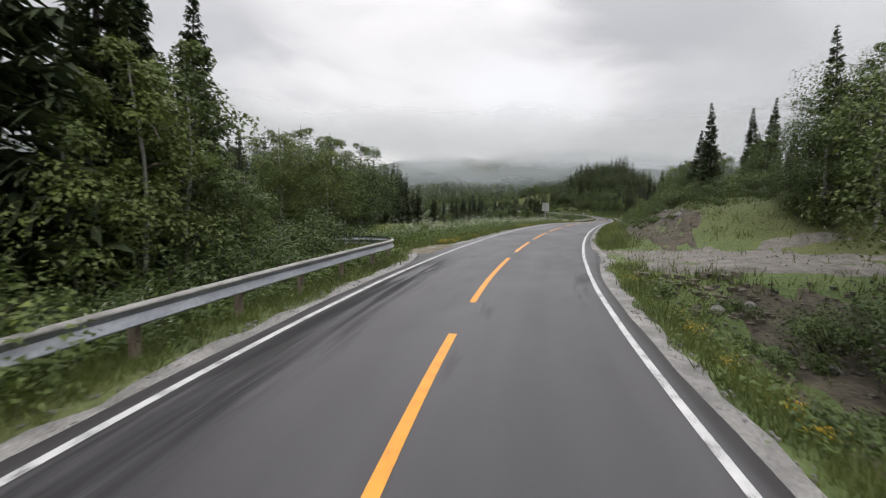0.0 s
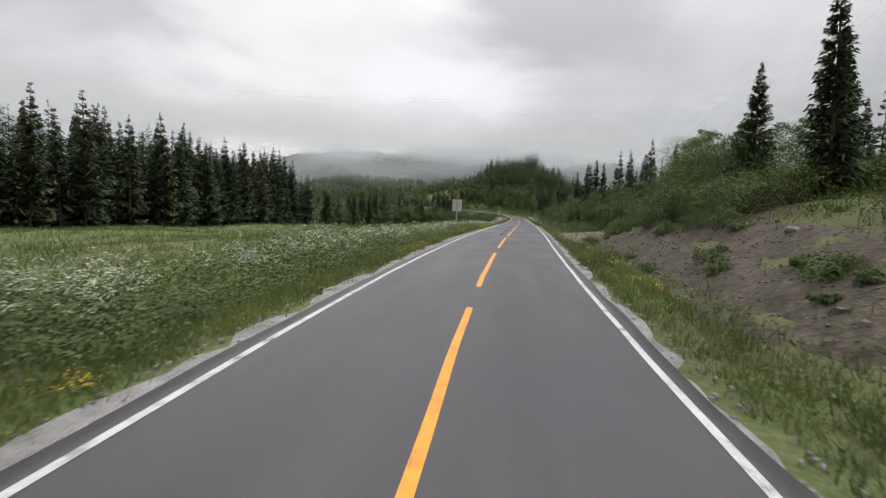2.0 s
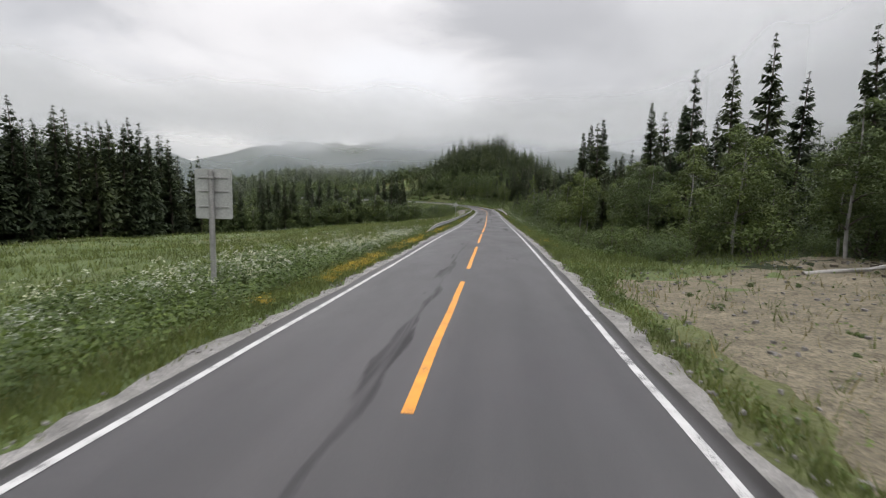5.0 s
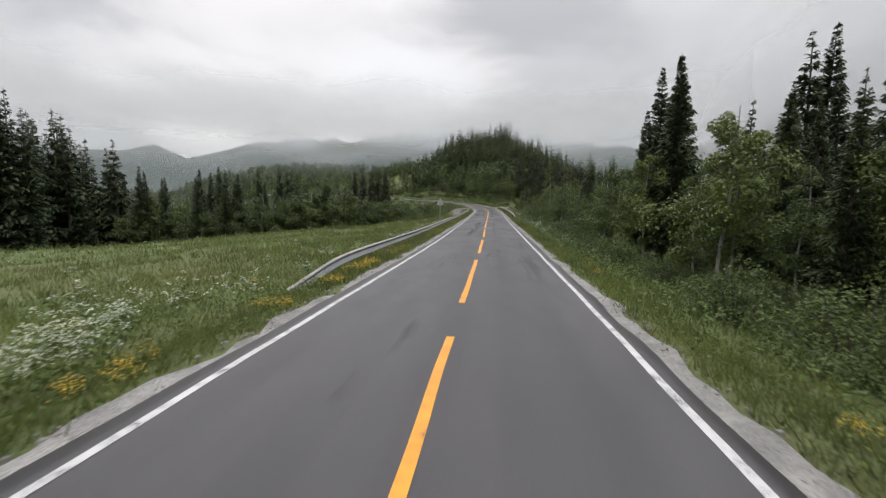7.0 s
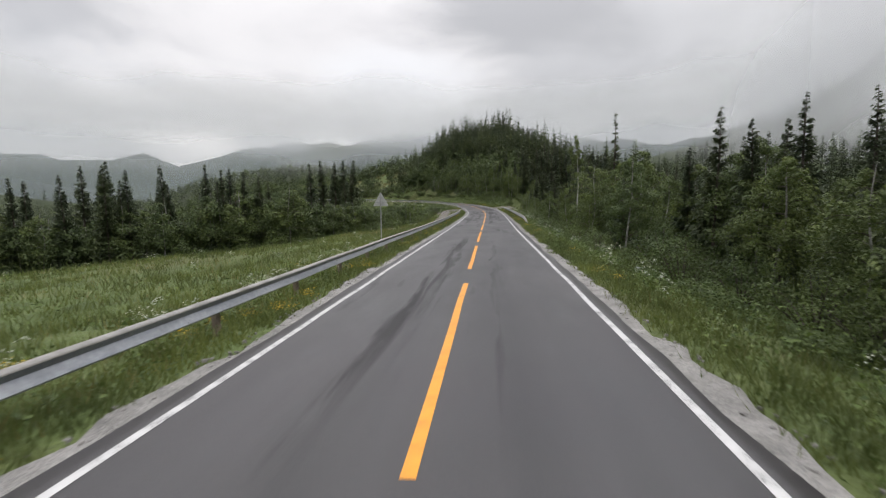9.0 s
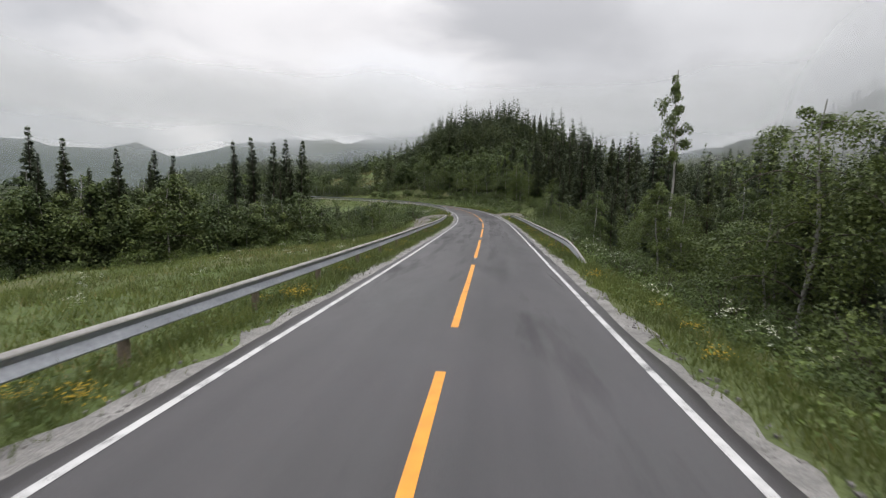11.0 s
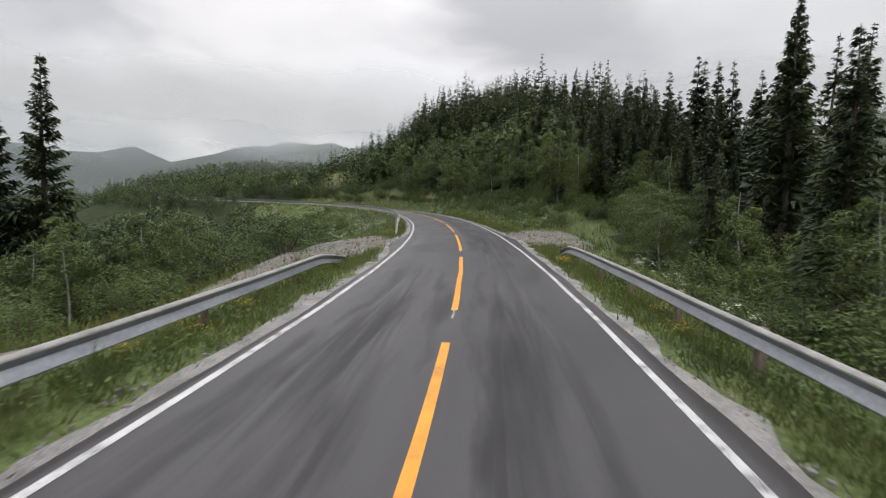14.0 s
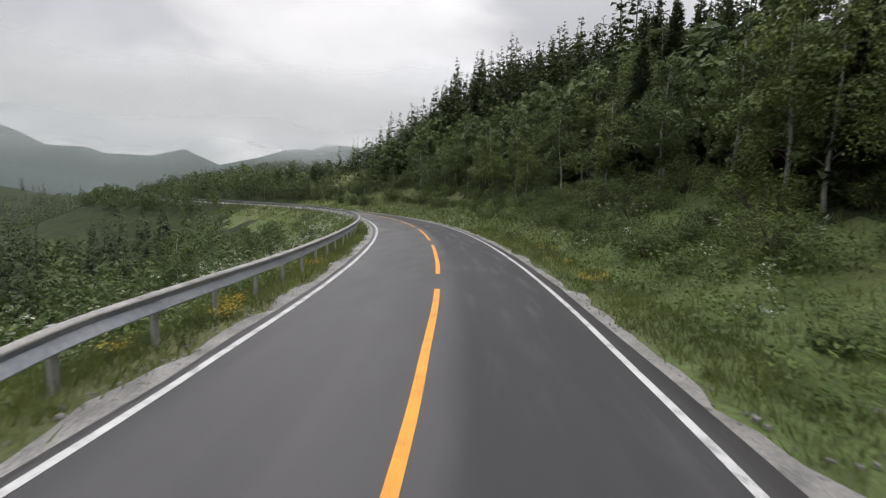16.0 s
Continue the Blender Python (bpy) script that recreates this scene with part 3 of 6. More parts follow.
# meadow on the left of the road, between the woods; forest floor elsewhere off the verges
_field = (_fd < 0) & (_fs > 6) & (_fs < 214) & (_CX.ravel() > np.interp(_CY.ravel(), [-95, 40, 62, 80, 100, 120], [-64, -76, -76, -46, -24, -14]) + _edge)
_mound = (_fd > 0) & (((_fs < 62) & (_fd < 24 + _edge)) | ((_fs > 303) & (_fs < 336) & (_fd < 14 + _edge)) | ((_fs > 338) & (_fs < 400) & (_fd > 28 + _edge) & (_fd < 97 + 2 * _edge)))
floor_index = np.where(_field | _mound | ((np.abs(_fd) < 11 + _edge) & (_fs < 335)), 0, 1)
ground = new("ground", mesh_of("ground", np.stack([GX, GY, height(GX, GY)], -1).reshape(-1, 3), grid_faces(len(gy), len(gx)), [M_GROUND, M_FLOOR], None, True, floor_index))
tagged(ground, "rough green meadow and wooded valley ground reaching the hills", "ground", kind="structure")

# ---- road ----
rs = np.arange(-60, 421, 1.0)
# asphalt ends in a ragged edge, wider where a turn-out meets it
narrow = 0.12 * np.clip((rs - 150) / 35, 0, 1)
wide_l = EDGE - narrow + 0.05 * lumps(rs, 0 * rs, 5, 1) + 0.9 * np.exp(-((rs - 4.5) / 3.2) ** 2) + 0.55 * np.exp(-((rs - 220.5) / 4.0) ** 2)
wide_r = EDGE + 0.06 * lumps(rs, 0 * rs, 4, 2) + 0.35 * np.exp(-((rs - 5) / 3.5) ** 2) + 0.35 * np.exp(-((rs - 223) / 4.0) ** 2)
cols = np.stack([-wide_l - 0.03, -wide_l, -LANE - 0.1 + 0 * rs, -1.5 + 0 * rs, 0 * rs, 1.5 + 0 * rs, LANE + 0.1 + 0 * rs, wide_r, wide_r + 0.03], 1)
hts = -CAMBER * np.abs(cols)
hts[:, 0] -= 0.12
hts[:, -1] -= 0.12
road = new("road", ribbon("road", rs, cols, hts, M_ASPHALT))
tagged(road, "damp grey asphalt country road with worn paint lines", "road", kind="structure")


def stripe(name, s0, s1, d, width, mat, label="", gap=1.0):
    s = np.unique(np.r_[np.arange(s0, s1, gap), s1])
    o = np.array([d - width / 2, d + width / 2])
    wob = 0.012 * lumps(s, 0 * s, 6, 9)[:, None]
    return part(name, ribbon(name, s, o[None] + wob, 0.005 - CAMBER * np.abs(o), mat), road, label)


stripe("edge_line", -60, 420, -LANE, 0.12, M_WHITE, "worn white painted edge line")
stripe("edge_line", -60, 420, LANE, 0.12, M_WHITE, "worn white painted edge line")
# far ends of the dashes along the road; short ones at the start, then one every twelve metres
FAR_ENDS = [-43.8, -32.2, -20.8, -9.3, 2.2, 10.4, 20.1, 32.2, 44.0, 56.3, 68.3, 80.2, 92.3, 104.4, 116.5, 129.1, 141.0, 153.0, 164.8, 177.1, 189.6,
            201.3, 213.5, 225.5, 237.3, 248.5, 260, 272, 284, 296, 308, 320, 332, 344, 356, 368]
for k, (prev, end) in enumerate(zip(FAR_ENDS, FAR_ENDS[1:])):
    begin = prev + (2.6 if prev < 30 else 2.9 if prev < 130 else 2.4)
    stripe("centre_dash", begin, end, 0.0, 0.14, M_YELLOW, "thick yellow painted dash" if k == 0 else "", 0.75)
    if 0 < prev < 12 or 160 < prev < 230:
        stripe("old_marking", begin - 0.75, begin - 0.02, 0.0, 0.05, M_FADED, "thin remnant of old white paint")

# open cracks near the right edge line
for s0, s1, d0, d1, w in ((111.6, 115.4, 2.30, 2.34, 0.028), (112.4, 114.2, 2.62, 2.50, 0.018), (160.6, 163.6, 2.74, 2.60, 0.022), (44.8, 46.2, 2.72, 2.80, 0.022)):
    cs = np.arange(s0, s1, 0.09)
    cd = np.interp(cs, [s0, s1], [d0, d1]) + 0.05 * lumps(cs, 0 * cs, 0.9, 71) + 0.02 * lumps(cs, 0 * cs, 0.23, 72)
    cw = w * (0.35 + 0.65 * np.sin(np.pi * (cs - s0) / (s1 - s0))) * (1 + 0.4 * lumps(cs, 0 * cs, 0.3, 73))
    co = np.stack([cd - cw / 2, cd + cw / 2], 1)
    part("crack", ribbon("crack", cs, co, 0.004 - CAMBER * np.abs(co), M_CRACK), road, "dark open crack in the asphalt")

# ---- gravel shoulders and turn-outs ----
def shoulder(side, edge, seed):
    s = np.arange(-60, 421, 0.6)
    inner = np.interp(s, rs, edge) - 0.04
    outer = np.interp(s, rs, edge) + 0.32 + 0.19 * lumps(s, 0 * s, 2.6, seed) + 0.16 * lumps(s, 0 * s, 0.9, seed + 1)
    if side > 0:
        outer = outer - 0.14 * np.clip((62 - s) / 20, 0, 1) * np.clip((s - 10) / 6, 0, 1)
    mid = (inner + outer) / 2
    D = side * np.stack([inner, mid, outer, outer + 0.12], 1)
    x, y, _ = on_road(np.repeat(s[:, None], 4, 1), D)
    g = height(x, y)
    zr = np.interp(s, RS, RZ)[:, None]
    z = np.maximum(g + 0.03, zr - CAMBER * np.abs(D) - 0.05 - 0.10 * (np.abs(D) - inner[:, None]))
    z[:, 3] = g[:, 3] - 0.10
    z[:, 0] = (zr - CAMBER * np.abs(D) - 0.03)[:, 0]
    me = mesh_of("gravel_shoulder", np.stack([x, y, z], -1).reshape(-1, 3), grid_faces(len(s), 4), M_GRAVEL, None, True)
    return tagged(new("gravel_shoulder", me), "pale grey gravel strip along the asphalt edge", "road shoulder", kind="structure")


shoulder(-1, wide_l, 11)
shoulder(1, wide_r, 21)


def patch(name, label, mat, s0, s1, d0, d1, seed, lift=0.03, category="gravel"):
    """A ragged sheet of gravel or earth that lies on the ground."""
    n, k = 46, 30
    u, v = np.meshgrid(np.linspace(-1, 1, n), np.linspace(-1, 1, k))
    r = np.maximum(np.abs(u), np.abs(v))
    ang = np.arctan2(v, u)
    rr = np.hypot(u, v) + 1e-9
    full = 1 / np.maximum(np.abs(np.cos(ang)), np.abs(np.sin(ang)))
    squeeze = 1 / full ** 0.75
    jag = 1 + 0.08 * np.sin(5 * ang + seed) + 0.06 * np.sin(11 * ang + 2 * seed) + 0.03 * np.sin(23 * ang)
    uu, vv = u * squeeze * jag, v * squeeze * jag
    s, d = s0 + (s1 - s0) * (uu + 1) / 2, d0 + (d1 - d0) * (vv + 1) / 2
    x, y, _ = on_road(s, d)
    z = height(x, y) + lift + 0.02 * lumps(x, y, 1.2, seed) - 0.16 * np.clip((r - 0.9) / 0.1, 0, 1)
    me = mesh_of(name, np.stack([x, y, z], -1).reshape(-1, 3), grid_faces(k, n), mat, None, True)
    return tagged(new(name, me), label, category, kind="structure")


patch("side_track", "pale gravel side track leaving the road", M_TURNOUT, 1, 10.5, 3.2, 24, 1, 0.04)
patch("side_track", "overgrown gravel track beside the guard rail end", M_DIRT, 2.5, 8.5, -5.4, -3.3, 2, 0.03)
patch("earth_bank", "bare brown earth and rubble in the ditch", M_SOIL, -22, 1.0, 5.4, 13, 3, 0.04, "earth bank")
patch("earth_bank", "bare earth slope strewn with rubble", M_SOIL, 8, 41, 5.1, 10.0, 4, 0.04, "earth bank")
patch("earth_bank", "stony earth slope under willow bushes", M_SOIL, 27, 55, 5.0, 13, 5, 0.05, "earth bank")
patch("earth_scar", "brown earth scar on top of the mound", M_SOIL, 22, 31, 14.0, 18, 9, 0.06, "earth bank")
patch("gravel_lot", "dry sandy gravel clearing with sparse weeds", M_DIRT, 39, 77, 3.3, 21, 6, 0.03)
patch("turn_out", "rutted gravel turn-out beside the road", M_TURNOUT, 211.5, 227, -9.5, -3.6, 7, 0.04)
patch("side_track", "stony track running down behind the guard rail", M_TURNOUT, 193, 216, -9.0, -5.8, 12, 0.04)
patch("turn_out", "pale gravel turn-out at the forest edge", M_TURNOUT, 219, 231, 3.4, 8.2, 8, 0.04)

# ---- guard rails ----
W_BEAM = [(0.055, 0.0), (0.078, 0.010), (0.086, 0.024), (0.086, 0.034), (0.012, 0.155), (0.006, 0.165), (0.012, 0.176),
          (0.080, 0.258), (0.088, 0.272), (0.082, 0.292), (0.050, 0.312), (0.0, 0.32)]


def path_mesh(name, pts, profile, side, mat):
    """Sweeps a profile (out towards the road, up) along points of a path; a thin sheet with a front and a back."""
    pts = np.array(pts, float)
    t = np.gradient(pts[:, :2], axis=0)
    t /= np.linalg.norm(t, axis=1)[:, None]
    nrm = np.stack([t[:, 1], -t[:, 0]], 1) * side
    rows = []
    prof = profile + [(o - 0.012, u) for o, u in reversed(profile)]
    for o, u in prof:
        rows.append(np.c_[pts[:, :2] + nrm * o, pts[:, 2] + u])
    v = np.stack(rows + [rows[0]], 1).reshape(-1, 3)
    f = grid_faces(len(pts), len(prof) + 1)
    lip = np.tile(np.isin(np.arange(len(prof)), (0, 8, 9, 10, 11)), len(pts) - 1)
    return mesh_of(name, v, f, [mat, M_LIP], None, False, lip.astype(int))


def box_mesh(name, sx, sy, sz, mat, bevel=0.01, base=True):
    bm = bmesh.new()
    bmesh.ops.create_cube(bm, size=1)
    bmesh.ops.scale(bm, vec=(sx, sy, sz), verts=bm.verts)
    if base:
        bmesh.ops.translate(bm, vec=(0, 0, sz / 2), verts=bm.verts)
    bmesh.ops.bevel(bm, geom=bm.edges[:], offset=bevel, segments=1, affect="EDGES")
    me = bpy.data.meshes.new(name)
    bm.to_mesh(me)
    bm.free()
    me.materials.append(mat)
    return me


POST_WOOD = box_mesh("post", 0.13, 0.15, 1.05, M_POST, 0.02)
POST_STEEL = box_mesh("post", 0.07, 0.12, 1.05, M_GREYPOST, 0.008)
BLOCK = box_mesh("spacer", 0.06, 0.10, 0.22, M_GREYPOST, 0.006)


def guard_rail(label, line, posts, post_mesh, side, top=0.72):
    """line: s, d, height of the beam's top over the road. side: 1 when the traffic passes on the line's right."""
    line = np.array(line, float)
    run = np.r_[0, np.cumsum(np.hypot(np.diff(line[:, 0]), np.diff(line[:, 1])))]
    q = np.unique(np.r_[np.arange(0, run[-1], 0.5), run[-1]])
    s, d, h = (np.interp(q, run, line[:, i]) for i in range(3))
    s, d, h = (np.convolve(np.pad(c, 2, mode="edge"), [0.1, 0.2, 0.4, 0.2, 0.1], "valid") for c in (s, d, h))
    x, y, z = on_road(s, d)
    rail = tagged(new("guard_rail"), label, "guard rail", group="guard rails along the road")
    x0, y0, z0 = x[0], y[0], z[0]
    rail.location = (x0, y0, z0)
    pts = np.c_[x - x0, y - y0, z - z0 + h - 0.32 + 0.012 * lumps(x, y, 9, 31)]
    # beam in lapped sections of four metres
    n = max(1, int(round(q[-1] / 4.0)))
    cuts = np.linspace(0, len(q) - 1, n + 1).astype(int)
    for i, (a, b) in enumerate(zip(cuts, cuts[1:])):
        seg = pts[a:b + 1].copy()
        if i % 2:
            seg[:, :2] += 0.004 * side
        part("beam", path_mesh("beam", seg, W_BEAM, side, M_STEEL), rail, "long dull galvanised corrugated steel beam" if i == 0 else "")
    for at_ in posts:
        i = int(np.argmin(np.abs(s - at_))) if np.ndim(at_) == 0 else int(at_[0])
        t = np.array([x[min(i + 1, len(x) - 1)] - x[max(i - 1, 0)], y[min(i + 1, len(x) - 1)] - y[max(i - 1, 0)]])
        t /= np.linalg.norm(t)
        nx, ny = t[1] * side, -t[0] * side
        px, py = x[i] - 0.13 * nx, y[i] - 0.13 * ny
        if h[i] < 0.33:
            continue
        p = part("post", post_mesh, rail, "")
        p.matrix_basis = pose(px - x0, py - y0, z[i] + h[i] - 0.04 - 1.05 - z0, random.uniform(-2, 2), random.uniform(-2, 2), math.degrees(math.atan2(t[1], t[0])) - 90)
        if post_mesh is POST_STEEL:
            b = part("spacer", BLOCK, p)
            b.location = (0.05 * side, 0, 0.76)
    return rail


guard_rail("galvanised guard rail on brown wooden posts, curling round at its end",
           [(-58, -4.25, .66), (-8, -4.3, .66), (-1, -4.35, .66), (1.2, -4.45, .66), (2.1, -4.9, .66), (2.5, -5.8, .66), (2.4, -7, .62), (2.0, -9.5, .5), (1.5, -13, .35)],
           list(np.arange(-55, 2, 2.45)), POST_WOOD, 1)
guard_rail("long galvanised guard rail between road and sloping meadow",
           [(97.2, -5.2, -.25), (98.6, -5.02, .02), (100.4, -4.82, .36), (101.4, -4.76, .43), (103.5, -4.7, .49), (106.4, -4.65, .52), (150, -4.6, .54), (204, -4.5, .54), (207.5, -4.5, .54), (208.9, -4.5, .54), (212.3, -4.55, .08)],
           [100.6, 102.6, 105.2, 108.2] + list(np.arange(112.2, 209, 4.1)), POST_WOOD, 1)
guard_rail("galvanised guard rail on grey posts along a valley bend",
           [(225.3, -4.0, -.1), (227.1, -4.05, .2), (229.8, -4.15, .62), (231, -4.2, .70), (260, -4.2, .70), (340, -4.2, .70), (400, -4.2, .7)],
           list(np.arange(230.6, 399, 2.05)), POST_STEEL, 1)
guard_rail("galvanised guard rail at the top of a wooded drop",
           [(167.6, 4.78, -.2), (168.6, 4.72, .05), (170.2, 4.65, .36), (171.7, 4.6, .53), (174, 4.6, .55), (205, 4.6, .55), (212, 4.6, .55), (214.5, 4.65, .5), (216.6, 4.65, -.05)],
           list(np.arange(171.7, 214, 2.95)), POST_WOOD, -1)


# ---- signs, seen from behind ----
def tube(name, r, h, mat, sides=12, lean=0.0):
    a = np.linspace(0, 2 * np.pi, sides, endpoint=False)
    v = np.array([(r * np.cos(t), r * np.sin(t), z) for z in (0, h) for t in a] + [(0, 0, h)])
    f = [(i, (i + 1) % sides, sides + (i + 1) % sides, sides + i) for i in range(sides)] + [(sides + i, sides + (i + 1) % sides, 2 * sides, 2 * sides) for i in range(sides)]
    return mesh_of(name, v, np.array(f), mat, None, True)


def plate(name, outline, thick, mat, holes=()):
    """A flat plate in the xz plane with rounded outline."""
    bm = bmesh.new()
    vs = [bm.verts.new((x, 0, z)) for x, z in outline]
    face = bm.faces.new(vs)
    ret = bmesh.ops.extrude_face_region(bm, geom=[face])
    bmesh.ops.translate(bm, vec=(0, thick, 0), verts=[g for g in ret["geom"] if isinstance(g, bmesh.types.BMVert)])
    bmesh.ops.recalc_face_normals(bm, faces=bm.faces)
    me = bpy.data.meshes.new(name)
    bm.to_mesh(me)
    bm.free()
    me.materials.append(mat)
    return me


def rounded(points, r, n=4):
    out, m = [], len(points)
    for i, p in enumerate(points):
        p, a, b = Vector(p), Vector(points[i - 1]), Vector(points[(i + 1) % m])
        u, w = (a - p).normalized() * r, (b - p).normalized() * r
        for k in range(n + 1):
            f = k / n
            out.append(tuple((p + u) * (1 - f) ** 2 + p * 2 * f * (1 - f) + (p + w) * f ** 2))
    return out


def sign_at(name, label, x, y, yaw, pole_h, pole_r, outline, braces, thick=0.02):
    z = float(height(np.array([x]), np.array([y]))[0])
    sign = tagged(new(name), label, "road sign")
    sign.matrix_basis = pose(x, y, z - 0.1, 0, 0.6, yaw)
    part("pole", tube("pole", pole_r, pole_h + 0.1, M_GREYPOST), sign, "grey steel pole")
    p = part("sign_plate", plate("sign_plate", rounded(outline, 0.06), thick, M_SIGN), sign, "bare grey metal back of the plate")
    p.location = (0, pole_r + 0.025, 0.1)
    for zb, w in braces:
        b = part("brace", box_mesh("brace", w, 0.03, 0.045, M_GREYPOST, 0.006, False), p)
        b.location = (0, -0.012, zb)
    c = part("clamp", box_mesh("clamp", pole_r * 2.6, pole_r * 2.4, 0.05, M_GREYPOST, 0.006, False), sign)
    c.location = (0, 0, braces[0][0] + 0.1)
    return sign, z


_sx, _sy = -6.95, -33.0
_gz = float(height(np.array([_sx]), np.array([_sy]))[0])
_top = 3.85 - _gz
sign_at("road_sign", "back of a grey rectangular road sign among tall flowers", _sx, _sy, -4, _top - 0.05, 0.075,
        [(-0.56, _top - 1.38), (0.56, _top - 1.38), (0.56, _top), (-0.56, _top)], [(_top - 0.25, 0.9), (_top - 0.62, 0.9), (_top - 1.05, 0.9)])
_tx, _ty = -6.0, 43.8
_gz = float(height(np.array([_tx]), np.array([_ty]))[0])
_top = 2.05 - _gz
sign_at("warning_sign", "back of a grey triangular warning sign behind the guard rail", _tx, _ty, 3, _top - 0.1, 0.035,
        [(-0.47, _top - 0.82), (0.47, _top - 0.82), (0.0, _top)], [(_top - 0.62, 0.55), (_top - 0.32, 0.22)])


# ---- plants: meshes made of many small leaves ----
def leaf_quads(c, n, size, rng, aspect=0.8, flat=None):
    """Small rhombic leaves at the centres c, turned every way (or about a given normal)."""
    k = len(c)
    nrm = rng.normal(size=(k, 3)) if flat is None else flat + rng.normal(size=(k, 3)) * 0.35
    nrm /= np.linalg.norm(nrm, axis=1)[:, None] + 1e-9
    a = rng.normal(size=(k, 3))
    a -= (a * nrm).sum(1)[:, None] * nrm
    a /= np.linalg.norm(a, axis=1)[:, None] + 1e-9
    b = np.cross(nrm, a)
    L = (size * rng.uniform(0.6, 1.35, k))[:, None]
    v = np.stack([c - a * L, c + a * L * 0.55 + b * L * aspect + nrm * L * 0.2, c + a * L * 0.75 - b * L * aspect], 1).reshape(-1, 3)
    return v, np.arange(3 * k).reshape(-1, 3)


def leaf_cloud(ctr, radii, k, rng):
    """Places and facing of leaves over a lumpy clump: most on its skin, looking outward and up."""
    w = rng.normal(size=(k, 3))
    w[:, 2] += 0.35
    w /= np.linalg.norm(w, axis=1)[:, None] + 1e-9
    r = rng.uniform(0.35, 1.0, k) ** 0.45 * (1 + 0.22 * np.sin(3 * w[:, 0] * 2 + ctr[2] * 40) * np.cos(5 * w[:, 1] + ctr[0] * 50))
    return ctr + w * r[:, None] * radii, w * 0.75 + np.array([0, 0, 0.45]) + rng.normal(size=(k, 3)) * 0.28


def limb(points, radii, sides=6):
    """A tapering bent tube."""
    pts = np.array(points, float)
    v, f = [], []
    for i, (p, r) in enumerate(zip(pts, radii)):
        t = pts[min(i + 1, len(pts) - 1)] - pts[max(i - 1, 0)]
        t = t / (np.linalg.norm(t) + 1e-9)
        u = np.cross(t, (1, 0, 0) if abs(t[0]) < 0.8 else (0, 1, 0))
        u /= np.linalg.norm(u)
        w = np.cross(t, u)
        for j in range(sides):
            a = 2 * np.pi * j / sides
            v.append(p + (u * np.cos(a) + w * np.sin(a)) * r)
    for i in range(len(pts) - 1):
        for j in range(sides):
            f.append((i * sides + j, i * sides + (j + 1) % sides, (i + 1) * sides + (j + 1) % sides, (i + 1) * sides + j))
    return np.array(v), np.array(f)


def join(chunks):
    v, f, n = [], [], 0
    for a, b in chunks:
        v.append(a)
        f.append(b + n)
        n += len(a)
    return np.concatenate(v), np.concatenate(f)


def graft(chunks):
    """Joins limbs into one piece: each later one is bridged to the nearest rim of the first."""
    v, f = join(chunks)
    n0 = len(chunks[0][0])
    n, extra = n0, []
    for a, _b in chunks[1:]:
        i = np.argsort(((v[:n0] - v[n]) ** 2).sum(1))[:2]
        extra.append((n, n + 1, i[0], i[1]))
        n += len(a)
    return v, np.concatenate([f, np.array(extra)]) if extra else f


def spruce_arrays(rng, whorls, arms, twigs, width=0.17, bare=0.06, droop=0.35, gappy=0.12, full=1.02, thick=0.10, spray=0.62):
    """Trunk and crown of a spruce one metre high: whorls of drooping arms, each a spray of thin hanging twigs."""
    trunk = limb([(0, 0, -0.03), (0, 0, 0.3), (0.004, 0.003, 0.7), (0, 0, 1.0)], [0.013, 0.011, 0.006, 0.001], 7)
    up = np.array([0, 0, 1.0])
    v = []
    for wv in range(whorls):
        u = (max(wv + rng.uniform(-0.35, 0.35), 0) / whorls) ** 0.92
        z = bare + (1 - bare) * min(max(u, 0), 0.985)
        reach = width * (1 - z) ** full * rng.uniform(0.93, 1.06) * min(1, 0.62 + 0.38 * (z - bare) / 0.12) + 0.007
        for _a in range(arms):
            if rng.rand() < gappy:
                continue
            az = rng.uniform(0, 2 * np.pi)
            r = reach * rng.uniform(0.68, 1.12)
            out = np.array([np.cos(az), np.sin(az), 0])
            side = np.array([-np.sin(az), np.cos(az), 0])
            z0 = z + rng.uniform(-0.5, 0.5) * (1 - bare) / whorls
            # low arms hang, high arms rise
            dr = droop * (1.0 - 1.7 * z) + rng.uniform(-0.1, 0.1)
            n = twigs if r > 0.03 else max(2, twigs // 2)
            for k in range(n):
                q = 0.12 + 0.86 * (k + rng.uniform(0.1, 0.9)) / n
                p = out * r * q + up * (z0 - r * dr * q + 0.22 * r * q * q)
                sw = r * spray * (1 - 0.58 * q) * rng.uniform(0.6, 1.25) + 0.009
                for sg in (-1, 1):
                    hang = rng.uniform(0.1, 0.75)
                    tip = p + side * sg * sw * rng.uniform(0.55, 0.95) + out * sw * rng.uniform(0.3, 0.9) - up * sw * hang
                    w = r * thick * rng.uniform(0.7, 1.3) + 0.0025
                    v += [p - out * w, tip, p + out * w + up * w * 0.4]
            end = out * r * 1.08 + up * (z0 - r * dr + 0.25 * r)
            mid = out * r * 0.55 + up * (z0 - r * dr * 0.55 + 0.07 * r)
            v += [mid - side * (r * thick + 0.003), end, mid + side * (r * thick + 0.003)]
    v = np.array(v)
    return trunk, (v, np.arange(len(v)).reshape(-1, 3))


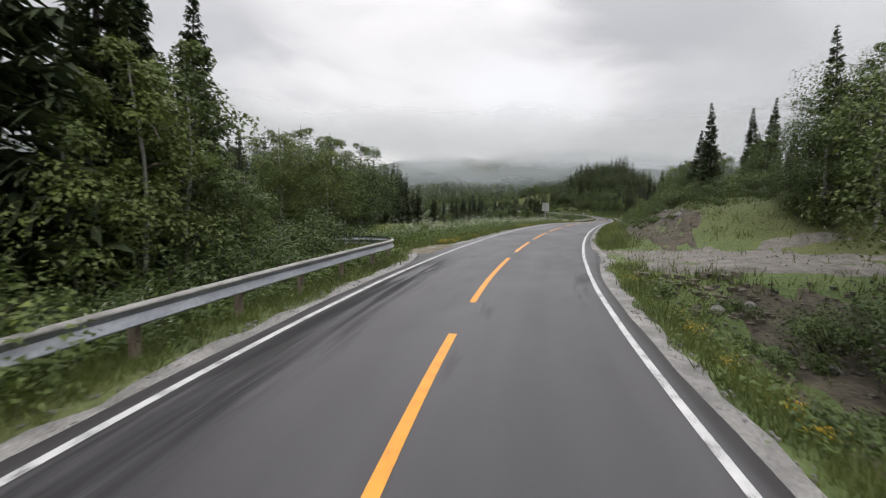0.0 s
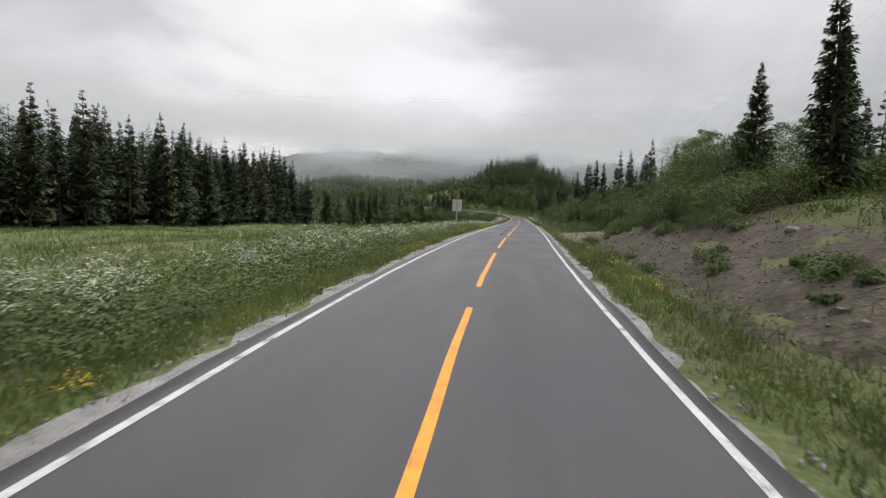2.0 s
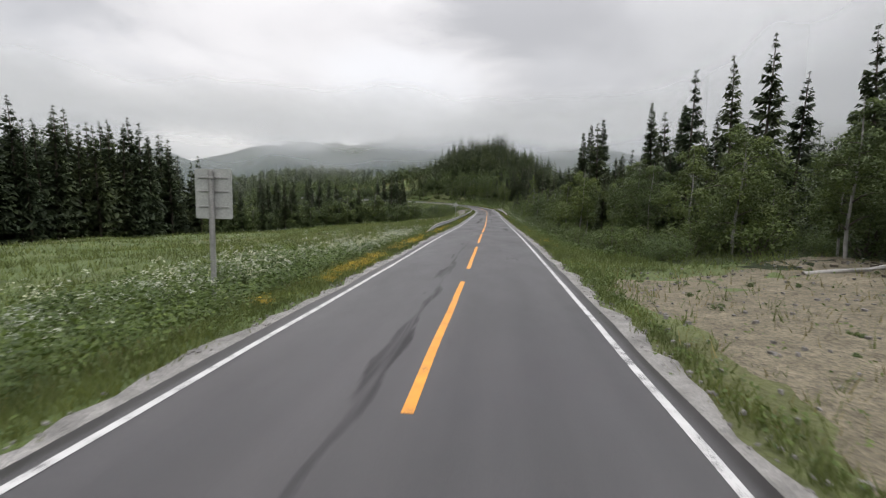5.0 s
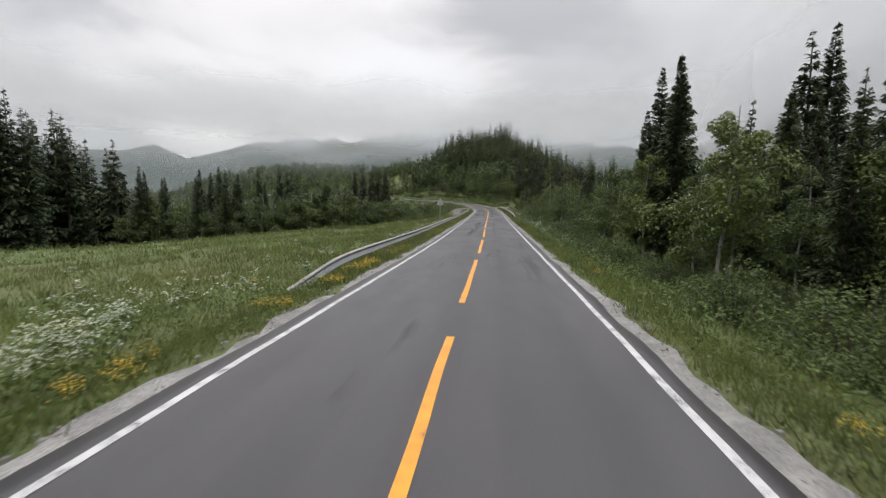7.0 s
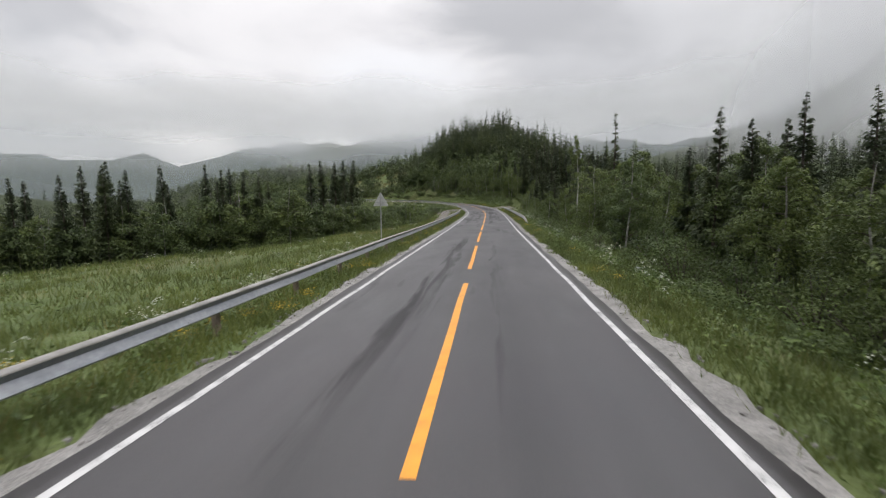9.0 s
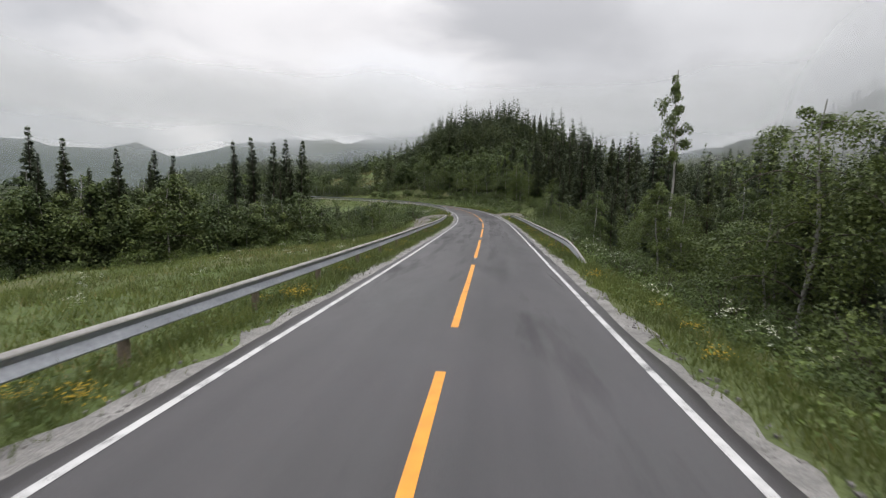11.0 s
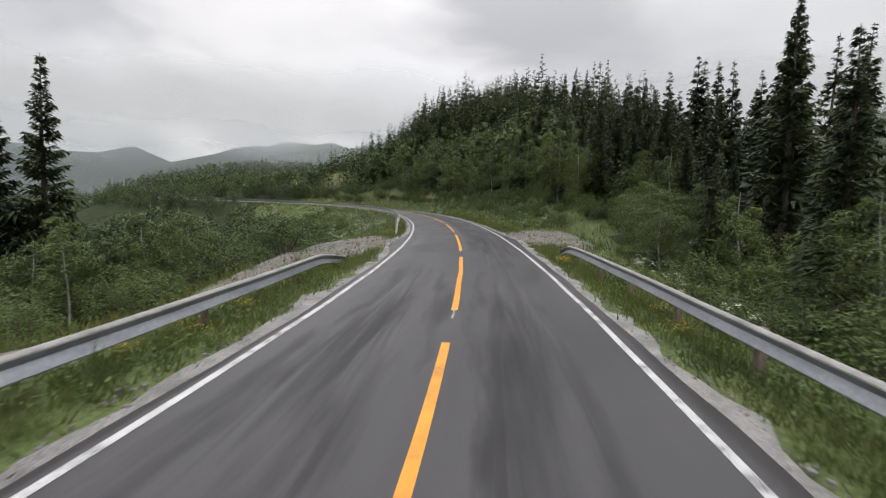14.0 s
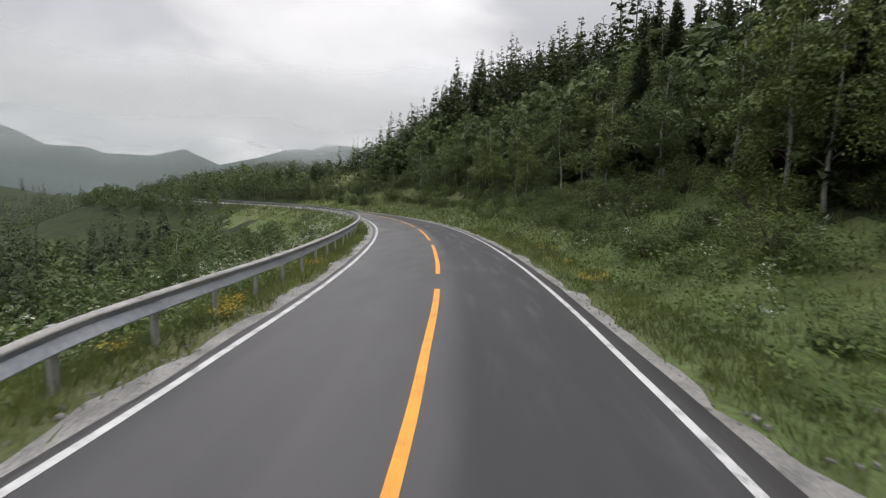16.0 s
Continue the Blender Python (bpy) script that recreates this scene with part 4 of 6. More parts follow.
def spruce(seed, whorls=54, arms=9, twigs=6, **kw):
    rng = np.random.RandomState(seed)
    trunk, crown = spruce_arrays(rng, whorls, arms, twigs, **kw)
    mid = crown[0].reshape(-1, 3, 3).mean(1)
    out = mid[:, :2] / (np.linalg.norm(mid[:, :2], axis=1)[:, None] + 0.01)
    nr = np.c_[out * 0.7, np.full(len(mid), 0.55)] + rng.normal(size=(len(mid), 3)) * 0.30
    return mesh_of("trunk", *trunk, M_BARK, None, True), mesh_of("crown", *crown, M_NEEDLE, normals=np.repeat(nr, 3, 0))


def broadleaf(seed, leaves=4300, size=0.0125, spread=0.26, bare=0.22, limbs=15, bark=None, leafmat=None, fork=False):
    """A birch or rowan one metre high: bent trunk, limbs that rise and droop, leaves in clouds along them."""
    rng = np.random.RandomState(seed)
    lean = rng.uniform(-0.05, 0.05, 2)
    tz = np.linspace(-0.03, 0.97, 9)
    tx = np.c_[lean[0] * tz + 0.012 * np.sin(tz * 9 + seed), lean[1] * tz + 0.012 * np.cos(tz * 7 + seed), tz]
    wood = [limb(tx, 0.0105 * (1 - tz.clip(0) * 0.92) + 0.0010, 7)]
    c, nrm = [], []
    for i in range(limbs):
        z = bare + (0.95 - bare) * (i + rng.uniform(0, 0.9)) / limbs
        base = np.array([np.interp(z, tz, tx[:, 0]), np.interp(z, tz, tx[:, 1]), z])
        az = i * 2.4 + rng.uniform(-0.5, 0.5)
        shape = np.sin(np.pi * ((z - bare) / (1.03 - bare)) ** 0.75) ** 0.7
        r = spread * (0.35 + 0.75 * shape) * rng.uniform(0.65, 1.2) * (1.0 if z < 0.8 else 0.75)
        out = np.array([np.cos(az), np.sin(az), 0])
        rise = rng.uniform(0.25, 0.8) * (1.2 - z)
        q = np.linspace(0, 1, 5)[:, None]
        pts = base + out * r * q + np.array([0, 0, 1]) * r * (rise * q * 1.5 - 0.75 * q * q)
        wood.append(limb(pts, [0.0065 * (1.2 - z), 0.005 * (1.2 - z), 0.0035 * (1.2 - z), 0.002, 0.0008], 4))
        m = int(leaves / limbs * (0.5 + 0.8 * shape))
        # twig clouds along the outer two thirds of the limb
        blobs = rng.randint(3, 6)
        for _b in range(blobs):
            qq = rng.uniform(0.3, 1.05)
            ctr = np.array([np.interp(qq, q[:, 0], pts[:, j]) for j in range(3)]) + rng.normal(size=3) * r * 0.14
            k = max(4, m // blobs)
            at_, nr = leaf_cloud(ctr, np.array([0.46, 0.46, 0.34]) * r * rng.uniform(0.6, 1.15), k, rng)
            c.append(at_)
            nrm.append(nr)
    c, nrm = np.concatenate(c), np.concatenate(nrm)
    keep = c[:, 2] > bare * 0.5
    lv = leaf_quads(c[keep], 0, size, rng, flat=nrm[keep])
    tv, tf = graft(wood)
    kinds = np.where(np.arange(len(tf)) < len(wood[0][1]), 0, 1)
    return mesh_of("trunk", tv, tf, [bark or M_BIRCH, M_BARK], None, True, kinds), mesh_of("crown", *lv, leafmat or M_LEAF, normals=np.repeat(nrm[keep], 3, 0))


def bush_mesh(seed, leaves=4300, size=0.0165, clumps=18):
    """A rounded, uneven shrub about one metre high and wide."""
    rng = np.random.RandomState(seed)
    c, nrm, wood = [], [], []
    for i in range(clumps):
        az, r = rng.uniform(0, 6.28), 0.55 * rng.uniform(0, 1) ** 0.6
        top = rng.uniform(0.45, 0.95) * (1 - 0.45 * r)
        ctr = np.array([r * np.cos(az), r * np.sin(az), top])
        k = leaves // clumps
        wood.append(limb([(ctr[0] * 0.15, ctr[1] * 0.15, -0.05), ctr * 0.6, ctr * 0.98], [0.016, 0.010, 0.003], 3))
        for mid, part_, big in ((ctr * np.array([1, 1, 0.86]), 0.65, 0.21), (ctr * np.array([1.05, 1.05, 0.4]), 0.35, 0.20)):
            at_, nr = leaf_cloud(mid, np.array([big, big, big]) * rng.uniform(0.75, 1.25), int(k * part_), rng)
            c.append(at_)
            nrm.append(nr)
        # a leafy shoot that stands out of the clump
        shoot = ctr + np.linspace(0, 1, 10)[:, None] * np.array([rng.uniform(-0.1, 0.1), rng.uniform(-0.1, 0.1), rng.uniform(0.1, 0.3)])
        c.append(shoot + rng.normal(size=(10, 3)) * 0.015)
        nrm.append(rng.normal(size=(10, 3)) + np.array([0, 0, 0.6]))
    c, nrm = np.concatenate(c), np.concatenate(nrm)
    c[:, 2] = np.abs(c[:, 2])
    return mesh_of("stem", *graft(wood), M_BARK, None, True), mesh_of("foliage", *leaf_quads(c, 0, size, rng, flat=nrm), M_BUSH, normals=np.repeat(nrm, 3, 0))


PLANTED = {}


def plant(kind, meshes, names, label, category, group, x, y, h, wide=1.0, sink=0.1):
    """Sets a plant on the ground: the first of its kind is made, the others are copies of it."""
    z = float(height(np.array([x]), np.array([y]))[0]) - sink
    m = pose(x, y, z, random.uniform(-2, 2), random.uniform(-2, 2), random.uniform(0, 360)) @ Matrix.Diagonal((h * wide, h * wide, h, 1))
    if kind not in PLANTED:
        root = tagged(new(names[0]), label, category, group)
        for nm, me in zip(names[1:], meshes):
            part(nm, me, root)
        root.matrix_basis = m
        PLANTED[kind] = root
        return root
    src = PLANTED[kind]
    ob = src.copy()
    scene.collection.objects.link(ob)
    for ch in src.children:
        c2 = ch.copy()
        scene.collection.objects.link(c2)
        c2.parent = ob
    ob.matrix_basis = m
    return tagged(ob, label, category, group)


SPRUCES = [spruce(1, width=0.185, thick=0.06, spray=0.42), spruce(2, width=0.17, thick=0.06, spray=0.42), spruce(3, width=0.205, droop=0.45, thick=0.055, spray=0.38),
           spruce(4, width=0.17, bare=0.16, gappy=0.25, whorls=38, thick=0.06, spray=0.42), spruce(5, width=0.19, bare=0.02, thick=0.06, spray=0.4)]
FARSPRUCES = [spruce(41, 34, 7, 4, width=0.165, thick=0.13), spruce(42, 34, 7, 4, width=0.15, gappy=0.18, thick=0.13), spruce(43, 33, 7, 4, width=0.185, thick=0.13)]
SLIM = spruce(7, width=0.085, bare=0.30, arms=6, gappy=0.35, whorls=32)
BIRCHES = [broadleaf(11, leaves=8600, size=0.0082, bare=0.14), broadleaf(12, leaves=8000, size=0.0082, spread=0.22, bare=0.2), broadleaf(13, leaves=14000, size=0.0066, spread=0.32, bare=0.07, limbs=24), broadleaf(14, leaves=7500, size=0.0082, spread=0.2, bare=0.14)]
FARBIRCHES = [broadleaf(31, leaves=3600, size=0.0125, spread=0.28, bare=0.08, leafmat=M_BELTLEAF), broadleaf(32, leaves=3300, size=0.0125, spread=0.25, bare=0.10, leafmat=M_BELTLEAF)]
TALLBIRCH = broadleaf(16, leaves=3600, size=0.0062, spread=0.10, bare=0.5, limbs=13)
BUSHES = [bush_mesh(21), bush_mesh(22, clumps=24, leaves=4600), bush_mesh(23, clumps=13, leaves=3800)]
FARBUSHES = [bush_mesh(25, 1500, 0.029), bush_mesh(26, 1400, 0.029, 14)]


def dead_tree(seed):
    """A bare dead trunk with a few broken branches, one metre high."""
    rng = np.random.RandomState(seed)
    z = np.linspace(-0.03, 1.0, 8)
    line = np.c_[0.02 * np.sin(z * 6 + seed), 0.02 * np.cos(z * 5), z]
    twigs = []
    for _ in range(16):
        u, az, r = rng.uniform(0.3, 0.96), rng.uniform(0, 6.28), rng.uniform(0.04, 0.12)
        p = np.array([np.interp(u, z, line[:, 0]), np.interp(u, z, line[:, 1]), u])
        way_ = np.array([np.cos(az), np.sin(az), rng.uniform(0.1, 0.9)])
        twigs.append(limb([p, p + way_ * r * 0.5, p + way_ * r + np.array([0, 0, 0.02])], [0.0035, 0.0025, 0.0008], 4))
    return mesh_of("trunk", *limb(line, 0.010 * (1 - 0.85 * z.clip(0)) + 0.0008, 6), M_DEADWOOD, None, True), mesh_of("branch", *join(twigs), M_DEADWOOD, None, True)


DEAD = [dead_tree(61), dead_tree(62)]


def put_spruce(x, y, top=None, h=10.0, kind=None, wide=1.0, fine=False, label="dark green spruce with drooping branches", group="roadside spruces"):
    g = float(height(np.array([x]), np.array([y]))[0])
    h = top - g if top is not None else h
    i = random.randrange(len(SPRUCES)) if kind is None else kind
    if abs(road_place([x], [y])[1][0]) > 15.5 and i != 9 and not fine:
        i = 20 + random.randrange(len(FARSPRUCES))
    me = SLIM if i == 9 else FARSPRUCES[i - 20] if i >= 20 else SPRUCES[i]
    return plant(("spruce", i), me, ("spruce", "trunk", "crown"), label, "spruce tree", group, x, y, h, wide)


def put_birch(x, y, top=None, h=8.0, kind=None, wide=1.0, label="leafy green birch with a pale thin trunk", group="roadside birches"):
    g = float(height(np.array([x]), np.array([y]))[0])
    h = top - g if top is not None else h
    i = random.randrange(len(BIRCHES)) if kind is None else kind
    if kind is None and abs(road_place([x], [y])[1][0]) > 17:
        i = 10 + random.randrange(2)
    me = TALLBIRCH if i == 9 else FARBIRCHES[i - 10] if i >= 10 else BIRCHES[i]
    return plant(("birch", i), me, ("birch", "trunk", "crown"), label, "birch tree", group, x, y, h, wide)


def put_bush(x, y, h=1.8, wide=1.2, label="dense green willow bush"):
    s, d, _ = road_place([x], [y])
    far_off = abs(d[0]) > 13.5 or s[0] > 266
    i = random.randrange(2) + 10 if far_off else random.randrange(len(BUSHES))
    return plant(("bush", i), FARBUSHES[i - 10] if far_off else BUSHES[i], ("bush", "stem", "foliage"), label, "bush", "roadside bushes", x, y, h, wide, 0.05)


def at_road(s, d):
    x, y, _ = on_road(np.array([s], float), np.array([d], float))
    return float(x[0]), float(y[0])


def row(put, s0, s1, d0, d1, n, h0, h1, **kw):
    """Scatters n plants over a strip along the road, spaced evenly with jitter."""
    for i in range(n):
        s = s0 + (s1 - s0) * (i + random.uniform(0.1, 0.9)) / n
        put(*at_road(s, random.uniform(d0, d1)), h=random.uniform(h0, h1), **kw)


# wood behind the first guard rail
row(put_birch, -30, -4, -13, -8.5, 15, 5, 8.5)
row(put_birch, -4, 2, -13, -9, 4, 4.5, 6.0)
row(put_bush, -30, 1, -8.2, -5.8, 26, 1.3, 2.8)
row(put_spruce, -30, 0, -19, -11, 12, 8.5, 13)
for s, d, h in ((-6, -10.5, 13), (-3.5, -12, 12.5), (-9, -9.8, 14), (0, -13, 11.5)):
    put_spruce(*at_road(s, d), h=h, kind=0)
for s, d, h in ((4.7, -17.2, 12.0), (2, -19, 11), (-9, -14, 12.5), (-13, -12, 12), (-17, -10, 11)):
    put_spruce(*at_road(s, d), h=h, kind=3)
for s, d, h in ((14, -12.2, 7.4), (12, -13.5, 7.8), (10, -12.5, 6.5), (11, -15, 8), (9, -15, 7.5)):
    put_birch(*at_road(s, d), h=h, kind=2, wide=1.1, label="broad dark green leafy tree at the meadow corner")
row(put_bush, 9, 15, -15, -12, 4, 1.2, 2.2)

# right of the road, from the ditch to the mound
for s, d, h in ((-7.5, 10.5, 7.5), (-4.5, 11.5, 8.0), (-10, 11, 7.5), (-2, 15, 8), (-5.5, 14, 9), (-8.5, 13, 8.5)):
    put_birch(*at_road(s, d), h=h, kind=2, wide=1.1)
row(put_bush, -13, -3, 8.5, 12, 8, 1.5, 2.6)
for s, d, h in ((10.8, 16.0, 8), (12, 14.2, 7), (13.5, 17, 8.5), (11.8, 18.5, 8)):
    put_birch(*at_road(s, d), h=h, kind=2, wide=1.1)
put_spruce(*at_road(13.5, 15.2), h=9)
row(put_bush, 11, 14, 12.5, 18, 6, 1.2, 2.4)
row(put_spruce, -25, 2, 16, 26, 10, 10, 15)
for x, y, top in ((11.6, 15.0, 11.1), (15.6, 26.0, 13.8), (24.0, 24.4, 15.0), (13.8, 28.5, 10.0), (11.1, 43.1, 4.2), (16.8, 43.1, 6.9)):
    put_spruce(x, y, top=top, kind=random.choice((0, 1, 2)))
for s, d, top in ((30.4, 12.4, 12.4), (38.5, 17.1, 13.3), (30.1, 15.8, 9.7), (27.7, 15.9, 12.0), (36, 20, 11), (27, 21, 11), (45, 22, 11), (22, 24, 12)):
    put_spruce(*at_road(s, d), top=top, kind=1, wide=0.95, fine=True)
put_spruce(*at_road(36.7, 12.3), top=11.0, kind=2, wide=1.05, label="broad bright green spruce on the earth bank")
for s, d, h in ((37, 11.5, 4.2), (40, 10.6, 4.8), (42.5, 11.8, 5.6), (45.5, 12.5, 5.8), (48, 14, 5.2), (36, 14, 4.5), (43, 15, 6), (51, 17, 5.5)):
    put_birch(*at_road(s, d), h=h, kind=2, wide=1.15)
row(put_bush, 14, 36, 11, 20, 22, 0.9, 2.4)
row(put_birch, 14, 34, 15, 22, 7, 3, 5)
row(put_bush, 33, 50, 9.5, 14, 11, 1.2, 2.6)

for i, (s, d, top) in enumerate(((46, 14, 9.0), (44.5, 13.4, 8.4), (48, 16, 9.2))):
    x, y = at_road(s, d)
    plant(("dead", i % 2), DEAD[i % 2], ("dead_tree", "trunk", "branch"), "bare grey dead tree standing among willow bushes", "dead tree", "dead trees on the bank", x, y, top - float(height(np.array([x]), np.array([y]))[0]))
row(put_bush, 29, 49, 7.6, 9.6, 17, 0.7, 1.5)
row(put_bush, 30, 50, 9.5, 12, 14, 1.4, 2.6)

# back of the clearing
row(put_bush, 62, 90, 15, 25, 18, 1.6, 3.2)
row(put_birch, 68, 92, 14, 28, 22, 4.5, 8)
for s, d, top in ((72, 16, 9.9), (72.3, 17.2, 9.3), (72.7, 18.3, 11.8), (73, 19.8, 10.3), (73, 21.6, 11.0), (74, 22.6, 10.8), (73.2, 23.5, 11.6), (69.6, 23.6, 12.6), (78, 21, 12.5), (84, 22, 13), (66, 30, 12.5), (90, 17, 13), (92, 20, 15), (95, 16, 13.2), (98, 14.5, 11.5), (88, 26, 15), (62, 34, 13), (58, 38, 13)):
    put_spruce(*at_road(s, d), top=top, kind=random.choice((1, 3, 0)), wide=0.85)
row(put_bush, 80, 96, 8.5, 15, 12, 1.2, 2.6)

# dense wood along the right side
row(put_birch, 92, 166, 9.5, 13, 34, 4.5, 8.0)
row(put_spruce, 94, 122, 10.5, 15, 13, 6, 9.5)
row(put_spruce, 122, 166, 10, 15, 16, 4.5, 8)
row(put_spruce, 92, 125, 15, 24, 12, 8, 12.5)
row(put_spruce, 125, 170, 15, 26, 15, 6, 9.5)
row(put_bush, 90, 166, 7.4, 9.8, 28, 0.9, 2.4)
put_spruce(17.5, 32.6, top=15.4, kind=1, fine=True)
put_spruce(15.4, 31.0, top=14.2, kind=0, fine=True)
put_spruce(27.2, 27.9, top=16.6, kind=1, fine=True)
put_spruce(11.3, 61.0, top=8.8, kind=9, label="tall thin spruce with a bare lower trunk")
put_spruce(10.6, 35.5, top=4.6, kind=4)

# below the right guard rail
put_birch(11.0, 77.5, top=9.5, kind=9, wide=0.72, label="tall slim birch with a white trunk and small crown")
row(put_bush, 166, 214, 6.4, 9.5, 23, 0.9, 2.2)
row(put_birch, 166, 214, 9, 13, 14, 4, 6.5)
row(put_spruce, 168, 214, 9.5, 16, 20, 5, 9)
row(put_spruce, 168, 216, 15, 32, 26, 6, 9)
put_spruce(12.4, 116.9, top=9.6, kind=3, wide=1.15, label="large spruce with a bare lower trunk beside the guard rail")
for x, y, top in ((13.2, 119.1, 10.8), (22.3, 131.1, 12.9), (15.8, 136.8, 13.0), (16.7, 135.8, 12.6), (31, 141, 14), (18.5, 122, 10.5), (25, 127, 12), (21, 138, 12.5)):
    put_spruce(x, y, top=top, kind=random.choice((0, 2)))
row(put_bush, 213, 231, 10, 14, 12, 0.9, 1.7)
row(put_spruce, 214, 232, 13, 19, 6, 4.5, 7)
row(put_spruce, 225, 238, 14, 21, 12, 6, 9.5)
row(put_bush, 223, 236, 11, 15, 12, 1.2, 2.4)
row(put_birch, 218, 232, 12, 15, 3, 4, 6)
for s, d, h in ((219, 10.2, 3.8), (222, 11.2, 4.2), (217, 9.6, 3.2), (225.5, 12, 3.4)):
    put_birch(*at_road(s, d), h=h, wide=1.25, kind=2, label="round pale green broadleaf tree behind the guard rail")

# hillside wood round the bend
row(put_bush, 230, 300, 7.2, 9.5, 26, 0.8, 1.8)
row(put_bush, 240, 258, 6.4, 9.5, 14, 0.7, 1.4)
row(put_bush, 232, 300, 9, 12, 28, 1.0, 2.0)
row(put_birch, 234, 290, 9.0, 13.5, 24, 5, 8)
row(put_birch, 286, 305, 9.5, 14, 9, 4, 6.5, kind=10)
row(put_birch, 336, 352, 8, 13, 8, 4, 6.5, kind=10)
row(put_birch, 245, 304, 13, 22, 34, 6, 9)
row(put_bush, 303, 338, 6.5, 12, 20, 1.3, 2.8)
row(put_birch, 303, 338, 8, 12.5, 12, 3.2, 5.2, kind=10)
row(put_spruce, 228, 262, 11, 20, 30, 6, 11, kind=4)
row(put_spruce, 234, 304, 20, 36, 44, 8, 13)
row(put_spruce, 232, 250, 14, 24, 10, 8, 12)
put_birch(8.2, 149.5, top=5.1, kind=1)
put_birch(0.1, 163.5, top=9.5, kind=1)
put_birch(*at_road(240, 10.5), h=7.0, kind=1)
for s, d, top in ((233.4, 20.4, 13.2), (232, 22.5, 12.6), (238, 16, 9.5), (243, 19, 13.0), (248, 17, 13.5), (254, 20, 15.5), (260, 22, 17)):
    put_spruce(*at_road(s, d), top=top)

# meadow edge, left: the tall spruce wood and the belt beyond the field
for i in range(72):
    f = i / 71
    yy = -60 + 140 * f
    put_spruce(np.interp(yy, [-60, 38, 70, 82], [-65, -76, -80, -79]) + random.uniform(-2.5, 2.5), yy + random.uniform(-1, 1), h=random.uniform(0.85, 1.05) * np.interp(yy, [-60, 38, 70, 82], [18.3, 24, 28.5, 21]), wide=1.0, kind=random.choice((0, 1, 4)),
               label="tall dark spruce at the edge of the meadow", group="spruce wood beyond the meadow")
for x, y, top in ((-35.4, 116.9, 9.9), (-33.8, 119, 9.5), (-32.4, 121, 10.0), (-31.2, 123.3, 10.2), (-37.5, 115, 9.0), (-28, 113, 6.5), (-66, 88, 7.9), (-64, 90, 7.2), (-60, 87, 8.4), (-58, 84, 6.5), (-55, 80, 7.2), (-53, 82, 6.6), (-51, 88, 7.6), (-47, 92, 7.8), (-45, 94, 7.0), (-49, 86, 4.5),
                  (-69.2, 73.2, 7.6), (-67.9, 74.0, 6.6), (-76.6, 68.5, 4.2), (-65, 75.8, 5.5), (-60.2, 78.8, 5.9), (-54.4, 82.4, 5.1), (-43.4, 89.3, 4.9), (-37.8, 92.7, 5.8), (-34, 95.3, 4.2), (-38.2, 92.4, 2.6), (-40, 91.3, 3.0), (-73, 145, 10.5), (-70, 146, 9.6), (-72, 84, 5.5), (-78, 80, 6.0), (-83, 82, 5.0), (-90, 78, 6), (-44, 96, 4.0), (-40, 100, 5.0), (-29, 112, 5.5), (-95, 72, 5)):
    put_spruce(x, y, top=top, wide=0.95, kind=random.choice((0, 1)), fine=True, label="spruce in the belt beyond the meadow", group="tree belt beyond the meadow")
for i in range(84):
    f = i / 83
    x, y = np.interp(f, [0, 0.35, 0.7, 1], [-70, -38, -24, -15.5]), np.interp(f, [0, 0.35, 0.7, 1], [68, 88, 99, 117])
    put_birch(x + random.uniform(-3, 1), y + random.uniform(3, 7), h=random.uniform(8, 12) if f < 0.5 else random.uniform(6.5, 9) if f < 0.72 else random.uniform(4.2, 6.2), wide=1.05, kind=random.choice((10, 11)), label="round green broadleaf tree in the belt beyond the meadow", group="tree belt beyond the meadow")
for i in range(22):
    f = i / 21
    x, y = np.interp(f, [0, 0.35, 0.7, 1], [-72, -37, -22, -13]), np.interp(f, [0, 0.35, 0.7, 1], [65, 85, 96, 112])
    put_bush(x + random.uniform(-1, 1), y + random.uniform(2, 5), h=random.uniform(1.5, 3))
row(put_bush, 205, 222, -16, -10.5, 14, 1.0, 2.0)
row(put_birch, 208, 232, -21, -13.5, 14, 3.0, 4.8, kind=None)
row(put_bush, 228, 300, -14, -6.5, 20, 0.8, 1.7)
row(put_birch, 206, 250, -48, -32, 24, 9, 12, kind=10)
row(put_birch, 228, 290, -26, -14, 16, 4, 6)
put_bush(-11.8, 118.5, h=2.6, wide=1.3)

# ---- low growth and stones: one object each, made of many pieces ----
RNG = np.random.RandomState(77)


def strip_points(n, s0, s1, d0, d1, power=1.0):
    s = RNG.uniform(s0, s1, n)
    d = d0 + (d1 - d0) * RNG.uniform(0, 1, n) ** power
    return s, d


def bare(s, d):
    """True where gravel or earth keeps the growth thin."""
    def inside(s0, s1, d0, d1, m=0.3):
        u, v = (2 * s - s0 - s1) / (s1 - s0 - 2 * m), (2 * d - d0 - d1) / (d1 - d0 - 2 * m)
        return u ** 4 + v ** 4 < 0.75
    return (inside(1, 10.5, 2, 24) | inside(2.5, 8.5, -5.2, -3) | inside(-22, 1, 5.4, 13, 0.6) | inside(8, 41, 5.1, 10.0, 0.5) | inside(27, 55, 5.0, 13, 0.8)
            | inside(39, 77, 3.3, 21) | inside(194, 215, -8.8, -6, 0.3) | inside(211.5, 227, -9.5, -3.6) | inside(219, 231, 3.4, 8.2))


